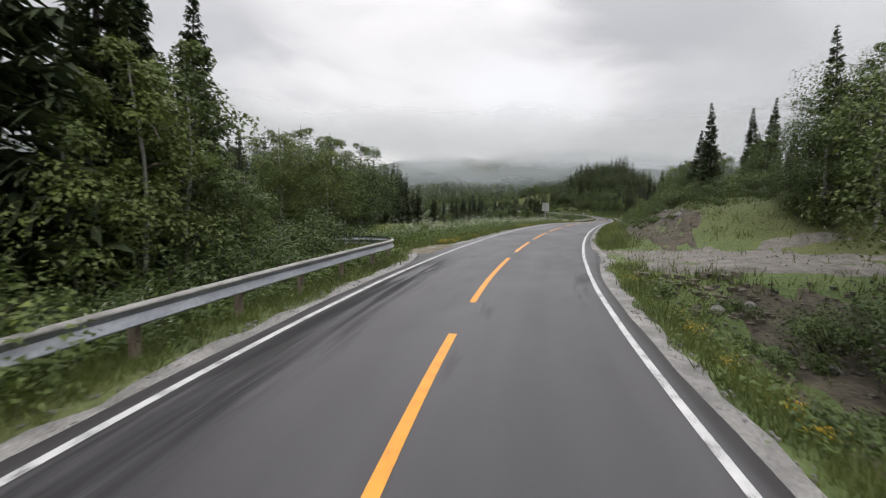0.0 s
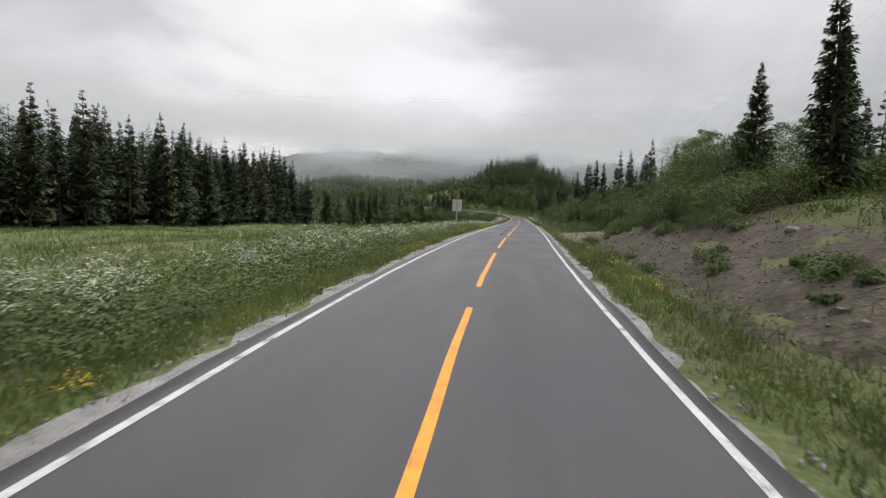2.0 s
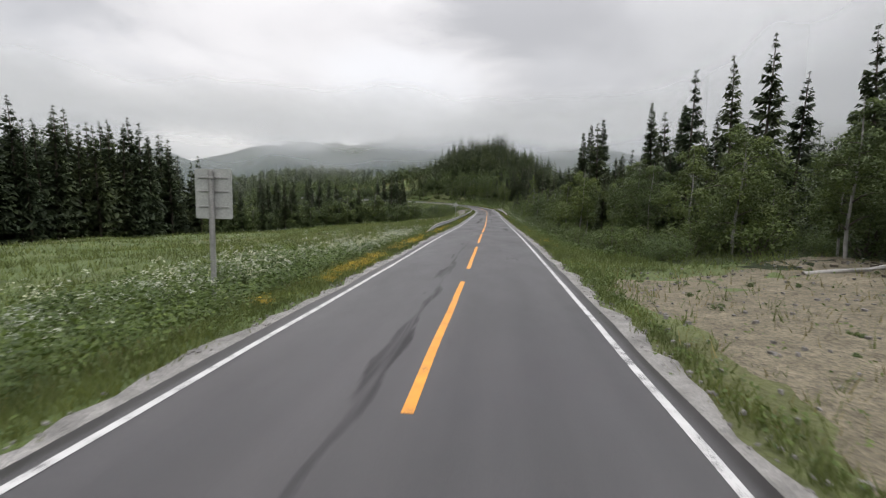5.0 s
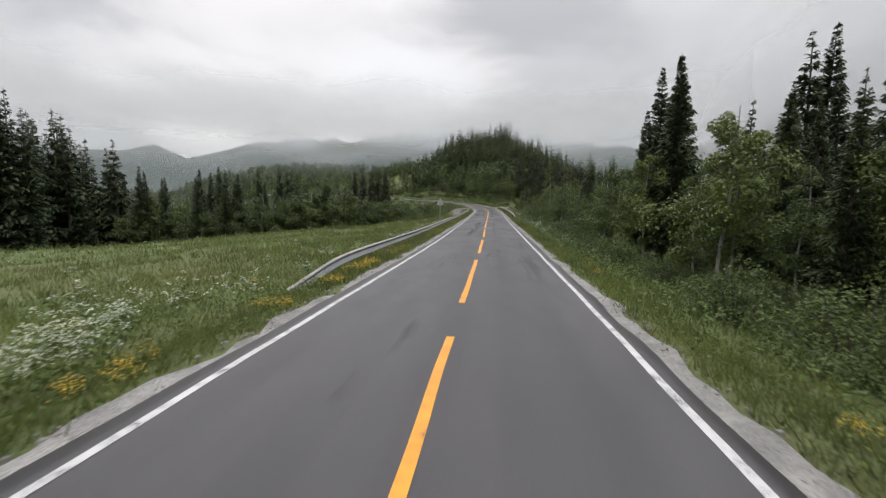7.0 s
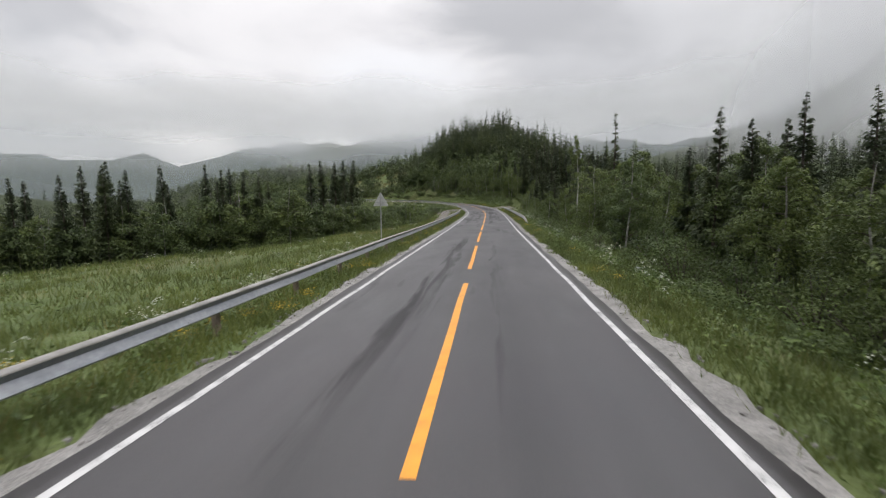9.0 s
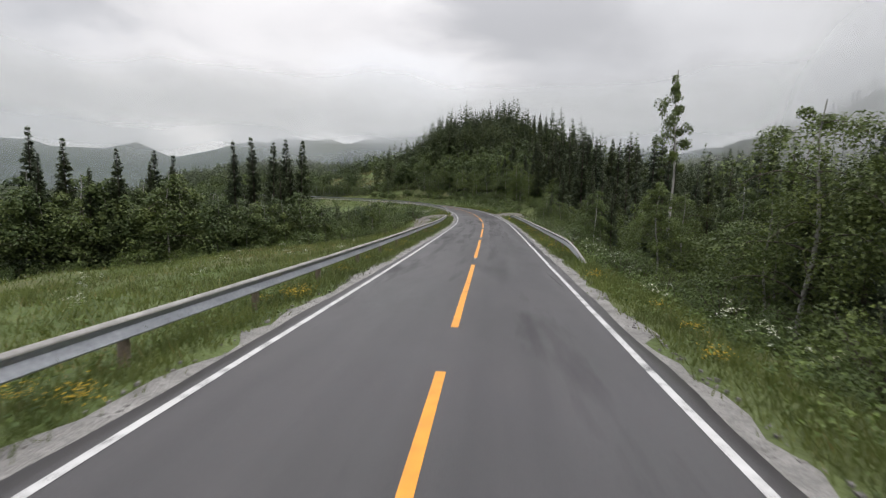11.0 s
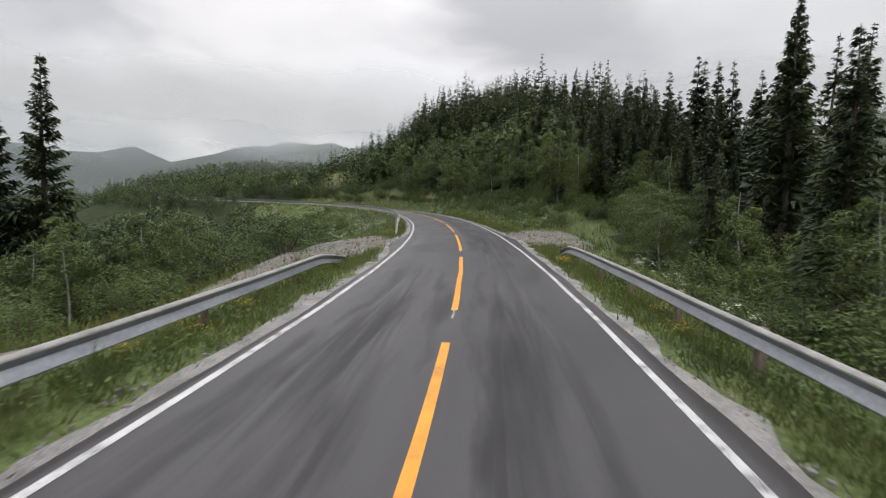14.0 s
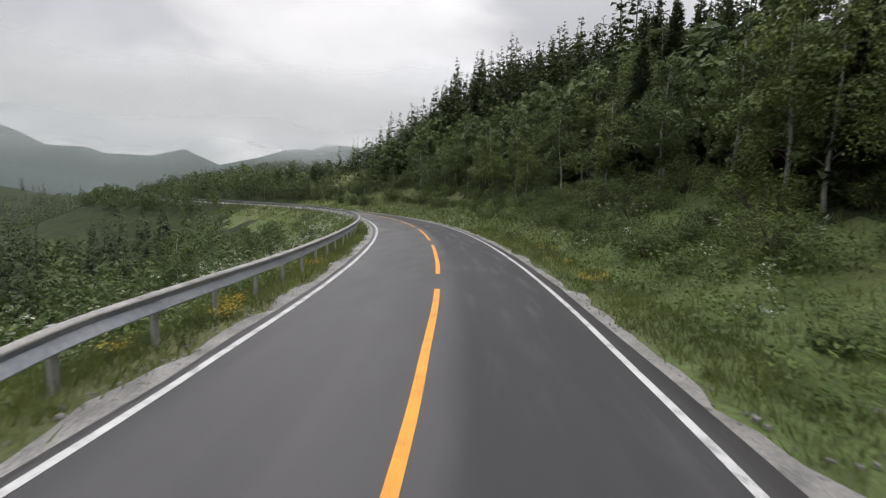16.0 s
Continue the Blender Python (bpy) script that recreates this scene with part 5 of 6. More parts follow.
def ground_points(s, d, keep_bare=0.06, edge=True):
    k = ~bare(s, d) | (RNG.rand(len(s)) < keep_bare)
    if edge:
        k &= np.abs(d) > np.where(d < 0, np.interp(s, rs, wide_l), np.interp(s, rs, wide_r)) + 0.30 + 0.3 * RNG.rand(len(s))
    s, d = s[k], d[k]
    x, y, _ = on_road(s, d)
    return np.stack([x, y, height(x, y)], 1), s, d


def blades(p, h, width, per, lean=0.9, spread=0.10):
    """Tufts of grass: bent three-cornered blades about each point."""
    n = len(p)
    P = np.repeat(p, per, 0) + np.c_[RNG.normal(size=(n * per, 2)) * spread, np.zeros(n * per)]
    H = np.repeat(h, per) * RNG.uniform(0.55, 1.2, n * per)
    a = RNG.uniform(0, 2 * np.pi, n * per)
    side = np.stack([np.cos(a), np.sin(a), 0 * a], 1) * (width * RNG.uniform(0.6, 1.4, n * per))[:, None]
    az = RNG.uniform(0, 2 * np.pi, n * per)
    tip = np.stack([np.cos(az) * H * lean * RNG.rand(n * per), np.sin(az) * H * lean * RNG.rand(n * per), H], 1)
    P[:, 2] -= 0.03
    return np.stack([P - side, P + side, P + tip], 1).reshape(-1, 3), np.arange(3 * n * per).reshape(-1, 3)


def stuff(name, arrays, mat, label, category):
    return tagged(new(name, mesh_of(name, *arrays, mat) if mat else mesh_of(name, *arrays)), label, category, kind="stuff")


chunks, straw = [], []
for side in (-1, 1):
    for n, s0, s1, a0, a1, h0, h1, w, per, pw in (
            (25000, -30, 262, 3.6, 5.2, 0.10, 0.34, 0.012, 5, 1.0), (13000, -30, 262, 4.3, 8.5, 0.25, 0.55, 0.014, 5, 1.0),
            (7000, -30, 300, 8, 15, 0.3, 0.6, 0.02, 4, 1.0), (2500, 262, 345, 3.7, 9, 0.2, 0.5, 0.03, 4, 1.0)):
        p, s, d = ground_points(*strip_points(n, s0, s1, side * a0, side * a1, pw))
        chunks.append(blades(p, RNG.uniform(h0, h1, len(p)), w, per))
p, s, d = ground_points(*strip_points(15000, 8, 205, -30, -8, 0.9))
chunks.append(blades(p, RNG.uniform(0.3, 0.6, len(p)), 0.022, 4, spread=0.2))
p, s, d = ground_points(*strip_points(13000, 10, 205, -75, -28))
chunks.append(blades(p, RNG.uniform(0.3, 0.6, len(p)), 0.045, 3, spread=0.4))
stuff("grass", join(chunks), M_GRASS, "thick green roadside and meadow grass", "grass")
for n, s0, s1, d0, d1 in ((3800, 90, 215, -40, -6), (1800, 180, 213, -22, -10), (1500, 303, 336, 6, 14), (3000, 338, 398, 29, 96), (1100, 40, 76, 4.0, 19), (450, -20, 215, 4.2, 7), (900, -10, 210, -6, -4.3)):
    p, s, d = ground_points(*strip_points(n, s0, s1, d0, d1), keep_bare=0.5)
    straw.append(blades(p, RNG.uniform(0.12, 0.4, len(p)) * (2.2 if s0 == 338 else 1), 0.09 if s0 == 338 else 0.014, 6, spread=0.5 if s0 == 338 else 0.25))
stuff("dry_grass", join(straw), M_STRAW, "pale seeding grass and dry tufts", "grass")


def herb_clumps(p, r, h, per, size):
    n = len(p)
    c = np.repeat(p, per, 0) + RNG.normal(size=(n * per, 3)) * np.repeat(np.stack([r, r, h * 0.25], 1), per, 0)
    c[:, 2] = np.repeat(p[:, 2], per) + np.abs(c[:, 2] - np.repeat(p[:, 2], per)) + np.repeat(h, per) * RNG.uniform(0.1, 0.8, n * per)
    return leaf_quads(c, 0, size, RNG, 0.7, np.array([[0, 0, 0.9]]))


herbs = []
for n, s0, s1, d0, d1, h0, h1, per, size in (
        (4200, 9, 78, -10.5, -4.9, 0.4, 0.9, 30, 0.048), (900, 78, 215, -8, -4.6, 0.2, 0.45, 12, 0.05), (1200, -30, 3, -8.5, -4.7, 0.3, 0.7, 14, 0.06),
        (1500, 80, 216, 4.8, 9, 0.25, 0.7, 14, 0.055), (900, 10, 50, 5, 16, 0.2, 0.5, 12, 0.05), (1300, 226, 300, -9, -4.6, 0.25, 0.7, 14, 0.055),
        (1700, 229, 310, 4.6, 9, 0.25, 0.7, 14, 0.06), (500, -28, 0, 4.2, 8, 0.2, 0.5, 12, 0.05), (9000, 40, 76, 3.9, 19, 0.08, 0.22, 9, 0.04), (900, 80, 205, -50, -9, 0.25, 0.5, 8, 0.08),
        (2300, -20, 225, -5.4, -3.9, 0.10, 0.28, 9, 0.040), (2000, -20, 240, 3.9, 5.4, 0.10, 0.28, 9, 0.040)):
    p, s, d = ground_points(*strip_points(n, s0, s1, d0, d1), keep_bare=0.30 if s0 == 10 else 0.03)
    herbs.append(herb_clumps(p, RNG.uniform(0.10, 0.28, len(p)), RNG.uniform(h0, h1, len(p)), per, size))
stuff("herbs", join(herbs), M_HERB, "leafy green herbs and weeds on the verge", "weeds")


def brush(p, h, n, size):
    """Low leafy shrubs: lumps of leaves about each point."""
    out = []
    for q, k in zip(p, h):
        for _ in range(5):
            off = RNG.normal(size=3) * np.array([0.42, 0.42, 0.0]) * k
            at_, nr = leaf_cloud(np.array([0, 0, k * RNG.uniform(0.25, 0.62)]) + off, np.array([0.42, 0.42, 0.36]) * k * RNG.uniform(0.7, 1.2), n // 5, RNG)
            at_[:, 2] = np.abs(at_[:, 2])
            out.append((*leaf_quads(at_ + q, 0, size, RNG, 0.75, nr), np.repeat(nr, 3, 0)))
    return out


low = []
for n, s0, s1, d0, d1, h0, h1 in ((46, 82, 165, 6.0, 8.4, 0.45, 1.0), (46, 55, 92, 15.5, 19.5, 1.0, 2.0), (16, 80, 98, 9, 13, 1.0, 1.8), (60, 42, 76, 6, 16, 0.08, 0.22), (40, 232, 268, 6.0, 9.0, 0.4, 1.0), (16, 12, 40, 9.5, 14, 0.4, 0.9), (26, 14, 50, 5.4, 8.6, 0.25, 0.6), (22, -28, 0, 4.8, 8, 0.3, 0.7), (18, 9, 76, -11, -6, 0.5, 0.9)):
    p, s, d = ground_points(*strip_points(n, s0, s1, d0, d1), keep_bare=1.0)
    low += brush(p, RNG.uniform(h0, h1, len(p)), 120 if h1 < 0.3 else 800, 0.026 if h1 < 0.3 else 0.033)
stuff("low_shrubs", (*join([a[:2] for a in low]), M_BUSH, None, False, None, np.concatenate([a[2] for a in low])), None, "low leafy green shrubs along the verge", "shrubs")


def parsley(p, h):
    """Branching stems that carry domed heads of tiny white flowers, with ragged leaves below."""
    st, fl = [], []
    n = len(p)
    a = RNG.uniform(0, 6.28, n)
    w = np.stack([np.cos(a), np.sin(a), 0 * a], 1) * 0.008
    lean = RNG.normal(size=(n, 3)) * 0.14 * h[:, None]
    lean[:, 2] = h
    st.append((np.stack([p - w, p + w, p + lean], 1).reshape(-1, 3), np.arange(3 * n).reshape(-1, 3)))
    for _ in range(6):
        off = RNG.normal(size=(n, 3)) * np.array([0.20, 0.20, 0.10]) * h[:, None] / 0.8
        head = p + lean * RNG.uniform(0.66, 1.04, n)[:, None] + off
        per, r = 16, RNG.uniform(0.04, 0.10, n)
        q = RNG.normal(size=(n * per, 3)) * np.repeat(r, per)[:, None]
        q[:, 2] = np.repeat(r, per) * 0.35 - 0.35 * (q[:, 0] ** 2 + q[:, 1] ** 2) / np.repeat(r, per) + 0.2 * q[:, 2]
        tilt = np.repeat(RNG.normal(size=(n, 2)) * 0.35, per, 0)
        q[:, 2] += (q[:, :2] * tilt).sum(1)
        fl.append(leaf_quads(np.repeat(head, per, 0) + q, 0, 0.021, RNG, 0.9, np.array([[0, 0, 0.8]])))
        base = p + lean * 0.5
        st.append((np.stack([base - w * 0.6, base + w * 0.6, head], 1).reshape(-1, 3), np.arange(3 * n).reshape(-1, 3)))
    leaf = np.repeat(p, 24, 0) + np.repeat(lean, 24, 0) * RNG.uniform(0.15, 0.85, (n * 24, 1)) + RNG.normal(size=(n * 24, 3)) * np.array([0.16, 0.16, 0.06])
    st.append(leaf_quads(leaf, 0, 0.072, RNG, 0.55, np.array([[0, 0, 0.5]])))
    return st, fl


stems, heads = [], []
for n, s0, s1, d0, d1, h0, h1 in ((700, 11, 50, -10.5, -5.6, 0.75, 1.3), (470, 45, 78, -9.0, -5.5, 0.75, 1.25), (300, 76, 96.5, -7.6, -5.2, 0.6, 1.05), (200, 90, 200, -45, -6, 0.4, 0.7), (110, 96, 150, -7.5, -5.0, 0.5, 0.9),
                                  (90, -30, 2, -7.5, -5, 0.6, 1.0), (95, 164, 215, 5.4, 7.6, 0.8, 1.2), (330, 226, 290, -8.5, -5.0, 0.8, 1.25), (60, 100, 164, 5, 7, 0.6, 1.0), (40, 229, 250, 5, 9, 0.6, 1.0)):
    p, s, d = ground_points(*strip_points(n, s0, s1, d0, d1), keep_bare=0.0)
    clump = lumps(p[:, 0], p[:, 1], 3.4, 61) + 0.6 * lumps(p[:, 0], p[:, 1], 1.1, 62) > 0.18
    p = p[clump]
    a, b = parsley(p, RNG.uniform(h0, h1, len(p)))
    stems += a
    heads += b
stuff("flower_stems", join(stems), M_HERB, "thin green stalks of cow parsley", "wildflowers")
stuff("white_flowers", join(heads), M_UMBEL, "white flat-topped cow parsley flowers in the meadow", "wildflowers")

yellow, ygreen = [], []
for n, s0, s1, d0, d1 in ((130, 8, 70, -4.6, -3.95), (300, 70, 104, -4.7, -3.9), (180, 104, 228, -4.7, -3.9), (60, -12, 60, 4.0, 5.2), (50, 80, 165, 4.0, 5.0), (120, 165, 216, 4.0, 5.0), (60, 226, 245, -5, -3.9), (60, 228, 250, 4.0, 6.0), (150, 100, 210, -9, -5)):
    p, s, d = ground_points(*strip_points(n, s0, s1, d0, d1), keep_bare=0.1)
    k = lumps(s, d, 3.5, 17) > -0.05
    p = p[k]
    k = RNG.rand(len(p)) < 0.5
    p, r = p[k], RNG.uniform(0.09, 0.20, k.sum())
    per = 130
    c = np.repeat(p, per, 0) + RNG.normal(size=(len(p) * per, 3)) * np.repeat(np.stack([r, r * 0.8, 0.06 + 0 * r], 1), per, 0) * np.array([1, 1, 1]) + np.array([0, 0, 0.17])
    yellow.append(leaf_quads(c, 0, 0.017, RNG, 0.9, np.array([[0, 0, 1.0]])))
    ygreen.append(herb_clumps(p, r, 0 * r + 0.22, 22, 0.035))
stuff("yellow_flowers", join(yellow), M_YFLOWER, "low clumps of yellow verge flowers", "wildflowers")
stuff("flower_leaves", join(ygreen), M_HERB, "green leaves under the yellow verge flowers", "weeds")


def stones(p, size):
    """Angular stones: a jittered eight-cornered lump for each point."""
    n = len(p)
    cube = np.array([(-1, -1, -1), (1, -1, -1), (1, 1, -1), (-1, 1, -1), (-1, -1, 1), (1, -1, 1), (1, 1, 1), (-1, 1, 1)], float) * 0.6
    v = cube[None] * RNG.uniform(0.55, 1.25, (n, 8, 1)) * RNG.uniform(0.6, 1.3, (n, 1, 3)) * size[:, None, None]
    a = RNG.uniform(0, 6.28, n)
    x = v[..., 0] * np.cos(a)[:, None] - v[..., 1] * np.sin(a)[:, None]
    y = v[..., 0] * np.sin(a)[:, None] + v[..., 1] * np.cos(a)[:, None]
    v = np.stack([x, y, v[..., 2] * 0.75], -1) + p[:, None]
    f = np.array([(0, 3, 2, 1), (4, 5, 6, 7), (0, 1, 5, 4), (1, 2, 6, 5), (2, 3, 7, 6), (3, 0, 4, 7)])
    return v.reshape(-1, 3), (f[None] + 8 * np.arange(n)[:, None, None]).reshape(-1, 4)


def raw_points(n, s0, s1, d0, d1, lift):
    s, d = strip_points(n, s0, s1, d0, d1)
    x, y, _ = on_road(s, d)
    return np.stack([x, y, height(x, y) + lift], 1)


peb = [stones(raw_points(2600, -30, 250, sg * 3.35, sg * 3.8, 0.02), RNG.uniform(0.015, 0.055, 2600)) for sg in (-1, 1)]
peb += [stones(raw_points(900, 40, 76, 4.0, 19, 0.05), RNG.uniform(0.02, 0.09, 900)), stones(raw_points(700, 213, 227, -9.3, -3.8, 0.05), RNG.uniform(0.02, 0.07, 700)),
        stones(raw_points(300, 220, 230, 3.8, 8, 0.05), RNG.uniform(0.02, 0.06, 300)), stones(raw_points(420, 1, 10, 3.6, 18, 0.05), RNG.uniform(0.02, 0.06, 420))]
stuff("gravel_stones", join(peb), M_STONE, "loose grey stones along the shoulders", "stones")
rub = [stones(raw_points(620, -21, 1, 5.2, 12, 0.05), RNG.uniform(0.03, 0.13, 620)), stones(raw_points(700, 12, 36, 5.6, 9.6, 0.04), RNG.uniform(0.02, 0.08, 700) * np.where(RNG.rand(700) < 0.06, 2.2, 1.0)),
       stones(raw_points(760, 31, 53, 5.4, 11.5, 0.04), RNG.uniform(0.02, 0.085, 760)), stones(raw_points(160, 60, 74, 13, 20, 0.05), RNG.uniform(0.06, 0.2, 160)),
       stones(raw_points(110, -2, 1.5, 4.5, 8, 0.03), RNG.uniform(0.1, 0.25, 110))]
stuff("rubble", join(rub), M_RUBBLE, "broken grey rock and rubble on bare earth", "rubble")


def boulder_mesh(seed):
    bm = bmesh.new()
    bmesh.ops.create_icosphere(bm, subdivisions=3, radius=0.5)
    for v in bm.verts:
        k = noise.noise(v.co * 2.2 + Vector((seed * 7.1, 0, 0))) * 0.30 + noise.noise(v.co * 6 + Vector((0, seed * 3.3, 0))) * 0.07
        v.co = v.co * (1 + k)
        v.co.z = max(v.co.z * 0.75, -0.25)
    me = bpy.data.meshes.new("boulder")
    bm.to_mesh(me)
    bm.free()
    me.materials.append(M_STONE)
    return me


BOULDERS = [boulder_mesh(i) for i in range(4)]
for i, (s, d, size) in enumerate(((-12.5, 7.5, .7), (-11, 8.4, .55), (-9.6, 7.2, .4), (-7.5, 8.8, .5), (-5, 7.9, .45), (-14, 8.8, .6), (-3.2, 6.4, .4), (-1.2, 6.6, .5), (-0.6, 7.7, .4), (16, 8.4, .5),
                                  (21, 9.4, .45), (25, 8.6, .4), (37, 8.2, .6), (39, 9.0, .5), (40.5, 7.6, .4), (44, 9.5, .5), (66, 15, .5), (63, 17, .45), (25.5, 16, .6))):
    x, y = at_road(s, d)
    ob = tagged(new("boulder", BOULDERS[i % 4]), "grey angular rock half sunk in bare earth", "rock", group="rocks on the earth banks")
    ob.matrix_basis = pose(x, y, float(height(np.array([x]), np.array([y]))[0]) + 0.12 * size, random.uniform(-15, 15), random.uniform(-15, 15), random.uniform(0, 360)) @ Matrix.Diagonal((size, size * random.uniform(0.7, 1), size, 1))

# a fallen branch at the back of the clearing
x, y = at_road(71, 12.5)
z = float(height(np.array([x]), np.array([y]))[0])
log = limb([(-1.6, 0, 0.06), (-0.6, 0.1, 0.16), (0.4, 0.05, 0.26), (1.5, 0.25, 0.5)], [0.09, 0.08, 0.06, 0.03], 8)
twig = limb([(0.3, 0.05, 0.25), (0.8, -0.3, 0.4), (1.1, -0.6, 0.62)], [0.03, 0.02, 0.008], 6)
ob = tagged(new("fallen_branch", mesh_of("fallen_branch", *join([log, twig]), M_BIRCH, None, True)), "bleached fallen branch lying at the bushes", "branch")
ob.location = (x, y, z)

# ---- woods that nobody could count ----
def wood(name, label, places, mat, protos, squeeze=1.0):
    """Many small trees joined: each place is x, y, height of the tree."""
    out = []
    g = height(places[:, 0], places[:, 1])
    for (x, y, h), z in zip(places, g):
        v, f = protos[RNG.randint(len(protos))]
        a = RNG.uniform(0, 6.28)
        c, s_ = np.cos(a) * h * squeeze, np.sin(a) * h * squeeze
        out.append((np.stack([v[:, 0] * c - v[:, 1] * s_ + x, v[:, 0] * s_ + v[:, 1] * c + y, v[:, 2] * h + z - 0.1], 1), f))
    return stuff(name, join(out), mat, label, "forest")


def tri_only(a):
    v, f = a
    return v, (f if f.shape[1] == 3 else np.concatenate([f[:, :3], f[:, [0, 2, 3]]]))


def small_spruce(seed, whorls, arms, twigs):
    t, c = spruce_arrays(np.random.RandomState(seed), whorls, arms, twigs, width=0.155, bare=0.02, gappy=0.05, thick=0.2)
    trunk = limb([(0, 0, -0.02), (0, 0, 0.97)], [0.012, 0.001], 3)
    return join([tri_only(trunk), c])


def small_broadleaf(seed, n, size=0.05):
    r = np.random.RandomState(seed)
    c, nrm = [], []
    for k in range(11):
        a, q, z = r.uniform(0, 6.28), 0.21 * r.rand() ** 0.5, 0.26 + 0.60 * (k + r.rand()) / 11
        big = 0.15 * (1.15 - 0.55 * abs(z - 0.5) / 0.4)
        at_, nr = leaf_cloud(np.array([q * np.cos(a), q * np.sin(a), z]), np.array([big, big, big * 0.8]) * r.uniform(0.8, 1.2), n // 11, r)
        c.append(at_)
        nrm.append(nr)
    c, nrm = np.concatenate(c), np.concatenate(nrm)
    c[:, 2] = np.abs(c[:, 2])
    trunk = limb([(0, 0, -0.02), (0.01, 0, 0.7)], [0.016, 0.004], 3)
    return join([tri_only(trunk), leaf_quads(c, 0, size, r, flat=nrm)])


MID = [small_spruce(i, 17, 5, 2) for i in range(3)]
LOW = [small_spruce(i + 5, 8, 4, 2) for i in range(3)]
MIDLEAF = [small_broadleaf(i, 420, 0.034) for i in range(3)]
LOWLEAF = [small_broadleaf(i + 4, 80) for i in range(3)]
NEARLEAF = [small_broadleaf(i + 8, 520, 0.021) for i in range(3)]
NEARSPRUCE = [spruce_arrays(np.random.RandomState(51 + i), 24, 6, 4, width=0.19, bare=0.03, gappy=0.05, thick=0.15)[1] for i in range(2)]


def scatter_sd(n, s0, s1, d0, d1, h0, h1):
    s, d = strip_points(n, s0, s1, d0, d1)
    x, y, _ = on_road(s, d)
    return np.stack([x, y, RNG.uniform(h0, h1, n)], 1)


def scatter_xy(n, x0, x1, y0, y1, h0, h1, away=0.0):
    p = np.stack([RNG.uniform(x0, x1, n), RNG.uniform(y0, y1, n), RNG.uniform(h0, h1, n)], 1)
    if away:
        _s, d, _z = road_place(p[:, 0], p[:, 1])
        p = p[np.abs(d) > away]
    return p


hill = np.concatenate([scatter_sd(560, 252, 338, 24, 62, 8, 13), scatter_sd(120, 296, 352, 50, 88, 8, 12), scatter_sd(90, 266, 306, 20, 32, 7, 11), scatter_sd(120, 258, 330, 18, 28, 8, 12), scatter_sd(130, 284, 336, 18, 36, 9, 13), scatter_sd(60, 352, 400, 60, 100, 7, 10), scatter_sd(60, 228, 262, 26, 60, 6, 9)])
_hs, _hd, _hz = road_place(hill[:, 0], hill[:, 1])
hill = hill[~((_hs > 334) & (_hd < 56))]
wood("spruce_wood", "dense spruce wood on the hill above the bend", hill * np.array([1, 1, 1.0]) + np.c_[np.zeros((len(hill), 2)), RNG.normal(size=len(hill)).clip(-1, 2.2) * 2.0], M_HILLSPRUCE, MID, 1.15)
wood("broadleaf_wood", "broadleaf trees on the hill slope above the road", np.concatenate([scatter_sd(190, 250, 320, 13, 24, 5, 9), scatter_sd(40, 338, 380, 8, 20, 4, 8), scatter_sd(70, 346, 420, -12, -5, 3, 5), scatter_sd(70, 350, 420, 5, 15, 3, 5)]), M_HILLLEAF, MIDLEAF)
wood("spruce_wood", "dark spruce wood climbing the slope beyond the road", np.concatenate([scatter_sd(260, 90, 225, 22, 60, 6, 9), scatter_sd(120, -25, 95, 26, 60, 8, 12)]), M_NEEDLE, MID)
wood("spruce_wood", "misty spruce slope far up the valley side", np.concatenate([scatter_sd(300, -10, 90, 55, 250, 8, 12), scatter_sd(550, 90, 230, 55, 250, 7, 11), scatter_sd(250, 230, 345, 75, 200, 8, 12)]), M_FARWOOD, LOW)
f = -62 + 142 * RNG.rand(420)
tall = np.stack([np.interp(f, [-60, 38, 70, 82], [-65, -76, -80, -79]) - RNG.uniform(1.5, 26, 420), f, RNG.uniform(0.8, 1.02, 420) * np.interp(f, [-60, 38, 70, 82], [18.3, 24, 28.5, 21])], 1)
wood("spruce_wood", "tall dark spruce wood beyond the meadow", tall, M_NEEDLE, MID, 0.95)
belt = np.concatenate([scatter_xy(150, -170, -66, 84, 150, 8, 12), scatter_xy(120, -66, -38, 94, 160, 7, 11), scatter_xy(50, -45, -24, 118, 150, 7, 11)])
wood("spruce_wood", "spruce belt behind the meadow", belt, M_NEEDLE, MID, 0.9)
valley = np.concatenate([scatter_xy(900, -200, -30, 120, 330, 6, 11, 40), scatter_xy(2400, -420, -60, 200, 520, 8, 14, 60)])
wood("valley_wood", "mixed wood filling the valley below the road", valley[::2], M_FARWOOD, LOW, 1.15)
wood("valley_broadleaf", "broadleaf scrub filling the valley below the road", np.concatenate([valley[1::2] * np.array([1, 1, 0.8]), scatter_sd(140, 290, 400, -70, -30, 3, 7)]), M_FARLEAF, LOWLEAF, 1.3)
wood("valley_broadleaf", "round broadleaf trees on the slope below the bend", np.concatenate([scatter_sd(190, 226, 310, -55, -17, 4.5, 8), scatter_sd(90, 228, 300, -19, -11, 2.2, 4.2), scatter_sd(50, 205, 240, -60, -27, 5, 8.5)]), M_LEAF, NEARLEAF, 1.2)
wood("spruce_wood", "spruces filling the valley side below the bend", scatter_sd(300, 240, 420, -130, -30, 7, 12), M_NEEDLE, MID, 1.1)
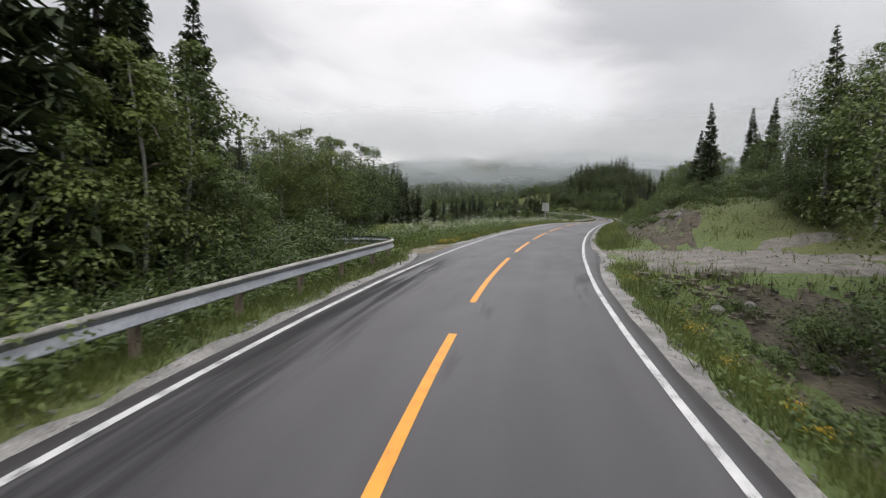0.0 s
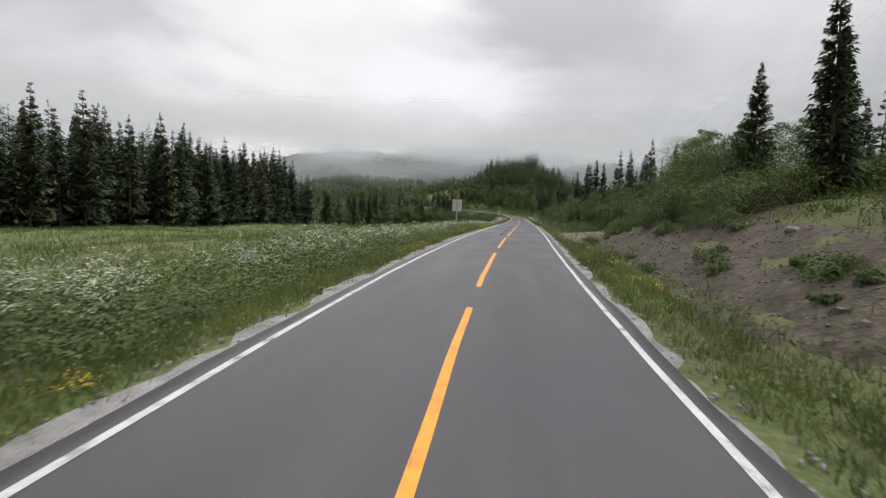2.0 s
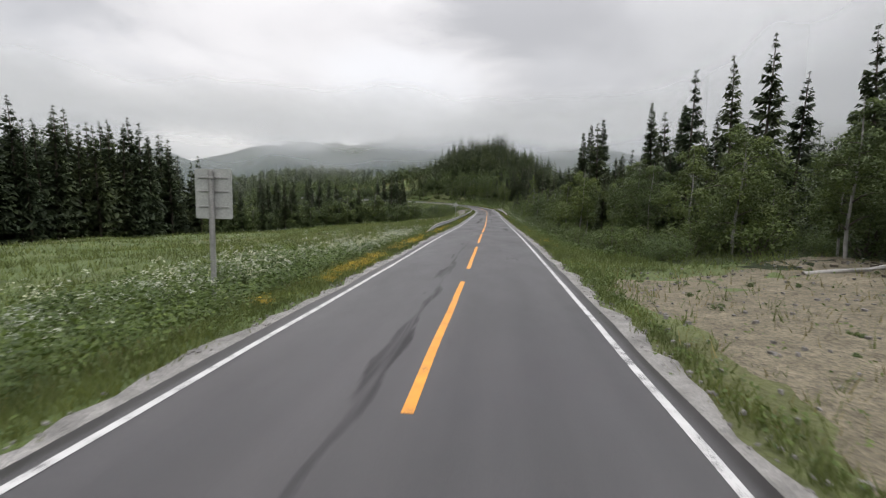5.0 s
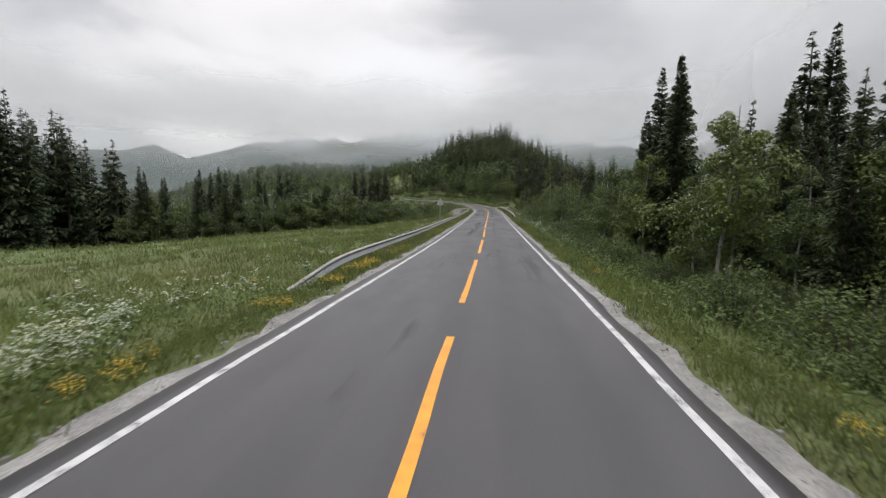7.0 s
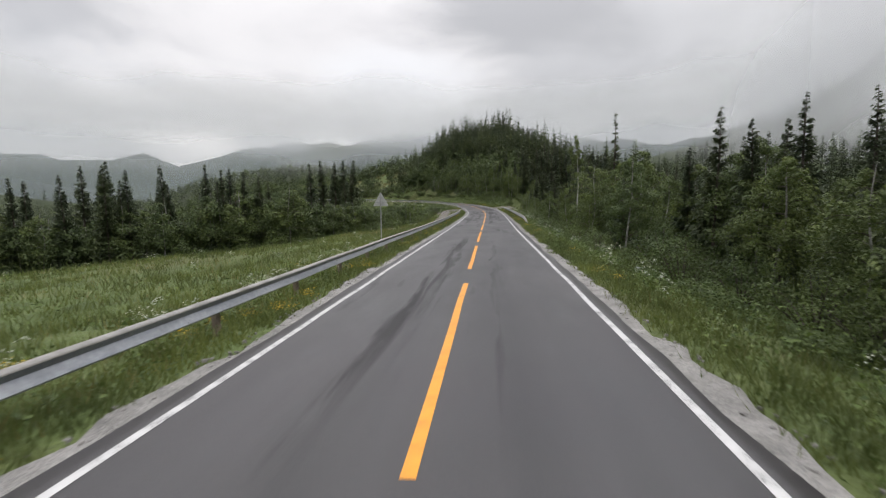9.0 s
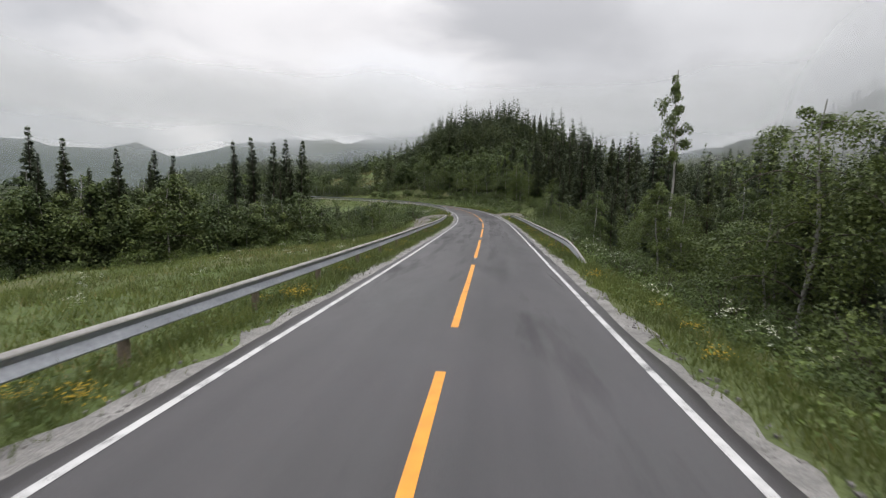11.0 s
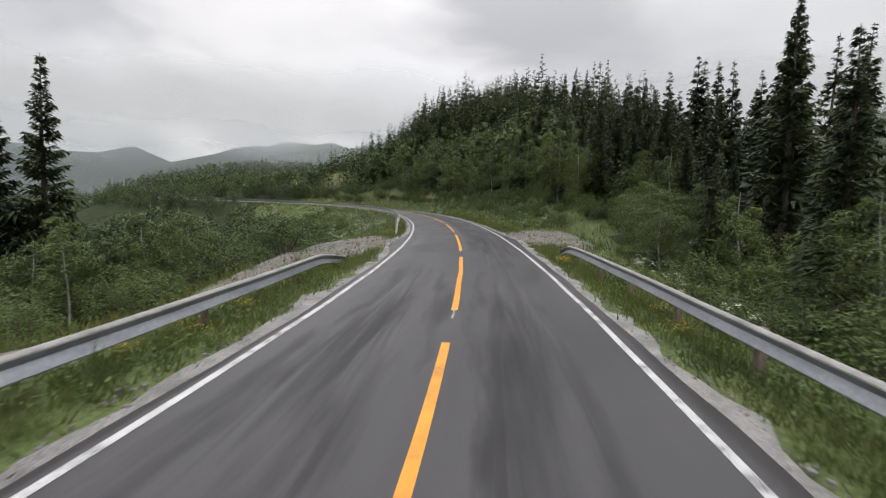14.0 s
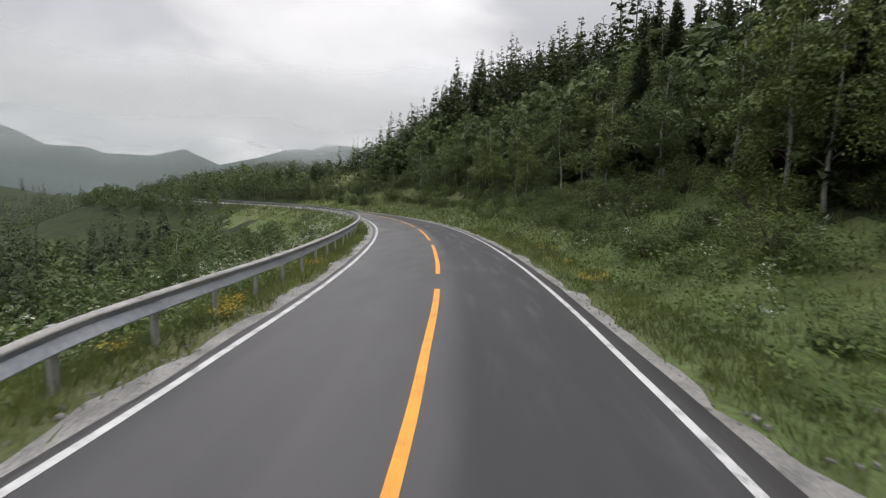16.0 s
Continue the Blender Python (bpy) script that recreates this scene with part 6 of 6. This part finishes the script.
wood("undergrowth", "leafy undergrowth filling the roadside wood", np.concatenate([scatter_sd(100, 166, 218, 10, 26, 1.8, 4), scatter_sd(90, 92, 166, 11, 24, 2, 4.5), scatter_sd(50, 232, 262, 12, 22, 1.8, 4), scatter_sd(60, 166, 216, 8.5, 20, 1.5, 3)]), M_LEAF, NEARLEAF, 1.25)
wood("spruce_wood", "young spruces on the slope below the bend", scatter_sd(150, 222, 330, -64, -22, 6, 11), M_NEEDLE, NEARSPRUCE)
far = np.concatenate([scatter_xy(600, -420, 200, 300, 900, 9, 15), scatter_xy(200, -700, -300, 150, 560, 11, 17)])
wood("far_forest", "far forest on the hills in mist", far, M_FARWOOD, LOW, 1.3)
wood("spruce_wood", "misty spruces on the mountainside behind the knoll", scatter_xy(1000, 110, 400, 140, 520, 9, 13), M_FARWOOD, LOW, 1.2)

# ---- low cloud and painted distance haze: thin sheets that dissolve the slopes ----
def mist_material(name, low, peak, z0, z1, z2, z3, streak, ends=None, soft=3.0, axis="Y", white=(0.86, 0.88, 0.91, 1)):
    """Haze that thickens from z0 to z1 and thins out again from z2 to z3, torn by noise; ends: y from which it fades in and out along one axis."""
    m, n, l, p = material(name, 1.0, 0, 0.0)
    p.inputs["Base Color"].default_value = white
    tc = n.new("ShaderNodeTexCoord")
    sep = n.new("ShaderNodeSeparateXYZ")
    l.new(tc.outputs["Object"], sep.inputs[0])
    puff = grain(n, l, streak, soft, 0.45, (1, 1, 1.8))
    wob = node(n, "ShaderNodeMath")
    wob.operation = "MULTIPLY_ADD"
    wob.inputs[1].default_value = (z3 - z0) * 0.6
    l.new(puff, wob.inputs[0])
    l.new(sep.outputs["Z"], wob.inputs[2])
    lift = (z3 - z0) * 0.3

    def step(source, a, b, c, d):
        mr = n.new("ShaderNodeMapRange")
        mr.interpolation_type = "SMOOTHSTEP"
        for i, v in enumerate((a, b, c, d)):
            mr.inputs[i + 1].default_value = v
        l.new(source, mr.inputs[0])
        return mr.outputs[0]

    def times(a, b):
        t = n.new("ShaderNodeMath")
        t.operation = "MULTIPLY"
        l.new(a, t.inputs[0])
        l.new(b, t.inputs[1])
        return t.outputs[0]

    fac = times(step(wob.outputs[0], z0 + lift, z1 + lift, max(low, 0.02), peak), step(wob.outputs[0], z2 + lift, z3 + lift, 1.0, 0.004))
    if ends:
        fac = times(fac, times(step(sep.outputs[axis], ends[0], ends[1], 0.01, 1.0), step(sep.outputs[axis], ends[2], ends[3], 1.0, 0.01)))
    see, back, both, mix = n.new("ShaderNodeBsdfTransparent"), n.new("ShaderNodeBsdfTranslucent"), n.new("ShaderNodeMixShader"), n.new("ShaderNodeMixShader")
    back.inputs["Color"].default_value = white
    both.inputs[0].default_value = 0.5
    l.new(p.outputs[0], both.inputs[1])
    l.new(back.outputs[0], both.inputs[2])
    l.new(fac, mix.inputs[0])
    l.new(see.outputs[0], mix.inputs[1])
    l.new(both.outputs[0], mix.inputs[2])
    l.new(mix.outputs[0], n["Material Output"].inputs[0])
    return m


def mist(label, points, z0, z1, mat):
    pts = np.array(points, float)
    q = np.linspace(0, len(pts) - 1, 40)
    x, y = np.interp(q, np.arange(len(pts)), pts[:, 0]), np.interp(q, np.arange(len(pts)), pts[:, 1])
    zz = z0 + (z1 - z0) * np.linspace(0, 1, 8) ** 1.6
    v = np.stack([np.repeat(x[:, None], 8, 1), np.repeat(y[:, None], 8, 1), np.repeat(zz[None], 40, 0)], -1).reshape(-1, 3)
    return tagged(new("backdrop_mist", mesh_of("backdrop_mist", v, grid_faces(40, 8), mat, None, True)), label, "mist", kind="structure")


def arc(cx, cy, r, a0, a1):
    return [(cx + r * math.sin(radians(a)), cy + r * math.cos(radians(a))) for a in np.linspace(a0, a1, 24)]


# cloud banks whose faint lower part also imitates haze over distance
mist("bank of low cloud and painted distance haze over the far valley", arc(0, 60, 380, -125, 70), -60, 420, mist_material("mist_near", 0.04, 0.30, 18, 38, 40, 80, 0.012))
mist("bank of low cloud and painted distance haze before the mountains", arc(0, 60, 720, -120, 66), -60, 800, mist_material("mist_far", 0.05, 0.88, 62, 94, 110, 200, 0.006))
mist("low cloud hanging in the wooded slope", [(58, -140), (70, -40), (78, 60), (82, 160), (95, 260)], 4, 320, mist_material("mist_slope", 0.0, 0.55, 10, 24, 28, 62, 0.016, (-130, -40, 170, 250), 1.0))
mist("low cloud hanging high in the wooded slope", [(110, -160), (128, -40), (135, 60), (140, 160), (160, 300)], 4, 420, mist_material("mist_slope_high", 0.12, 0.90, 15, 34, 46, 82, 0.012, (-150, -40, 190, 290), 1.0))
for y_, x_, a_ in ((25, 34, 0.16), (85, 30, 0.20), (150, 44, 0.22)):
    mist("thin low cloud drifting across the wooded slope", [(x_, y_), (x_ + 60, y_ + 6), (x_ + 220, y_ + 20)], -4, 240, mist_material("mist_drift", 0.0, a_, 6, 20, 34, 90, 0.02, (x_, x_ + 26, x_ + 150, x_ + 215), 1.0, "X"))
# aerial perspective put into the blue-grey colour of one sheet
mist("blue-grey tinted sheet painting distance haze before the far mountains", arc(0, 60, 640, -120, 40), -60, 700, mist_material("painted_blue_haze", 0.34, 0.34, 0, 10, 56, 92, 0.008, None, 3.0, "Y", (0.50, 0.58, 0.70, 1)))
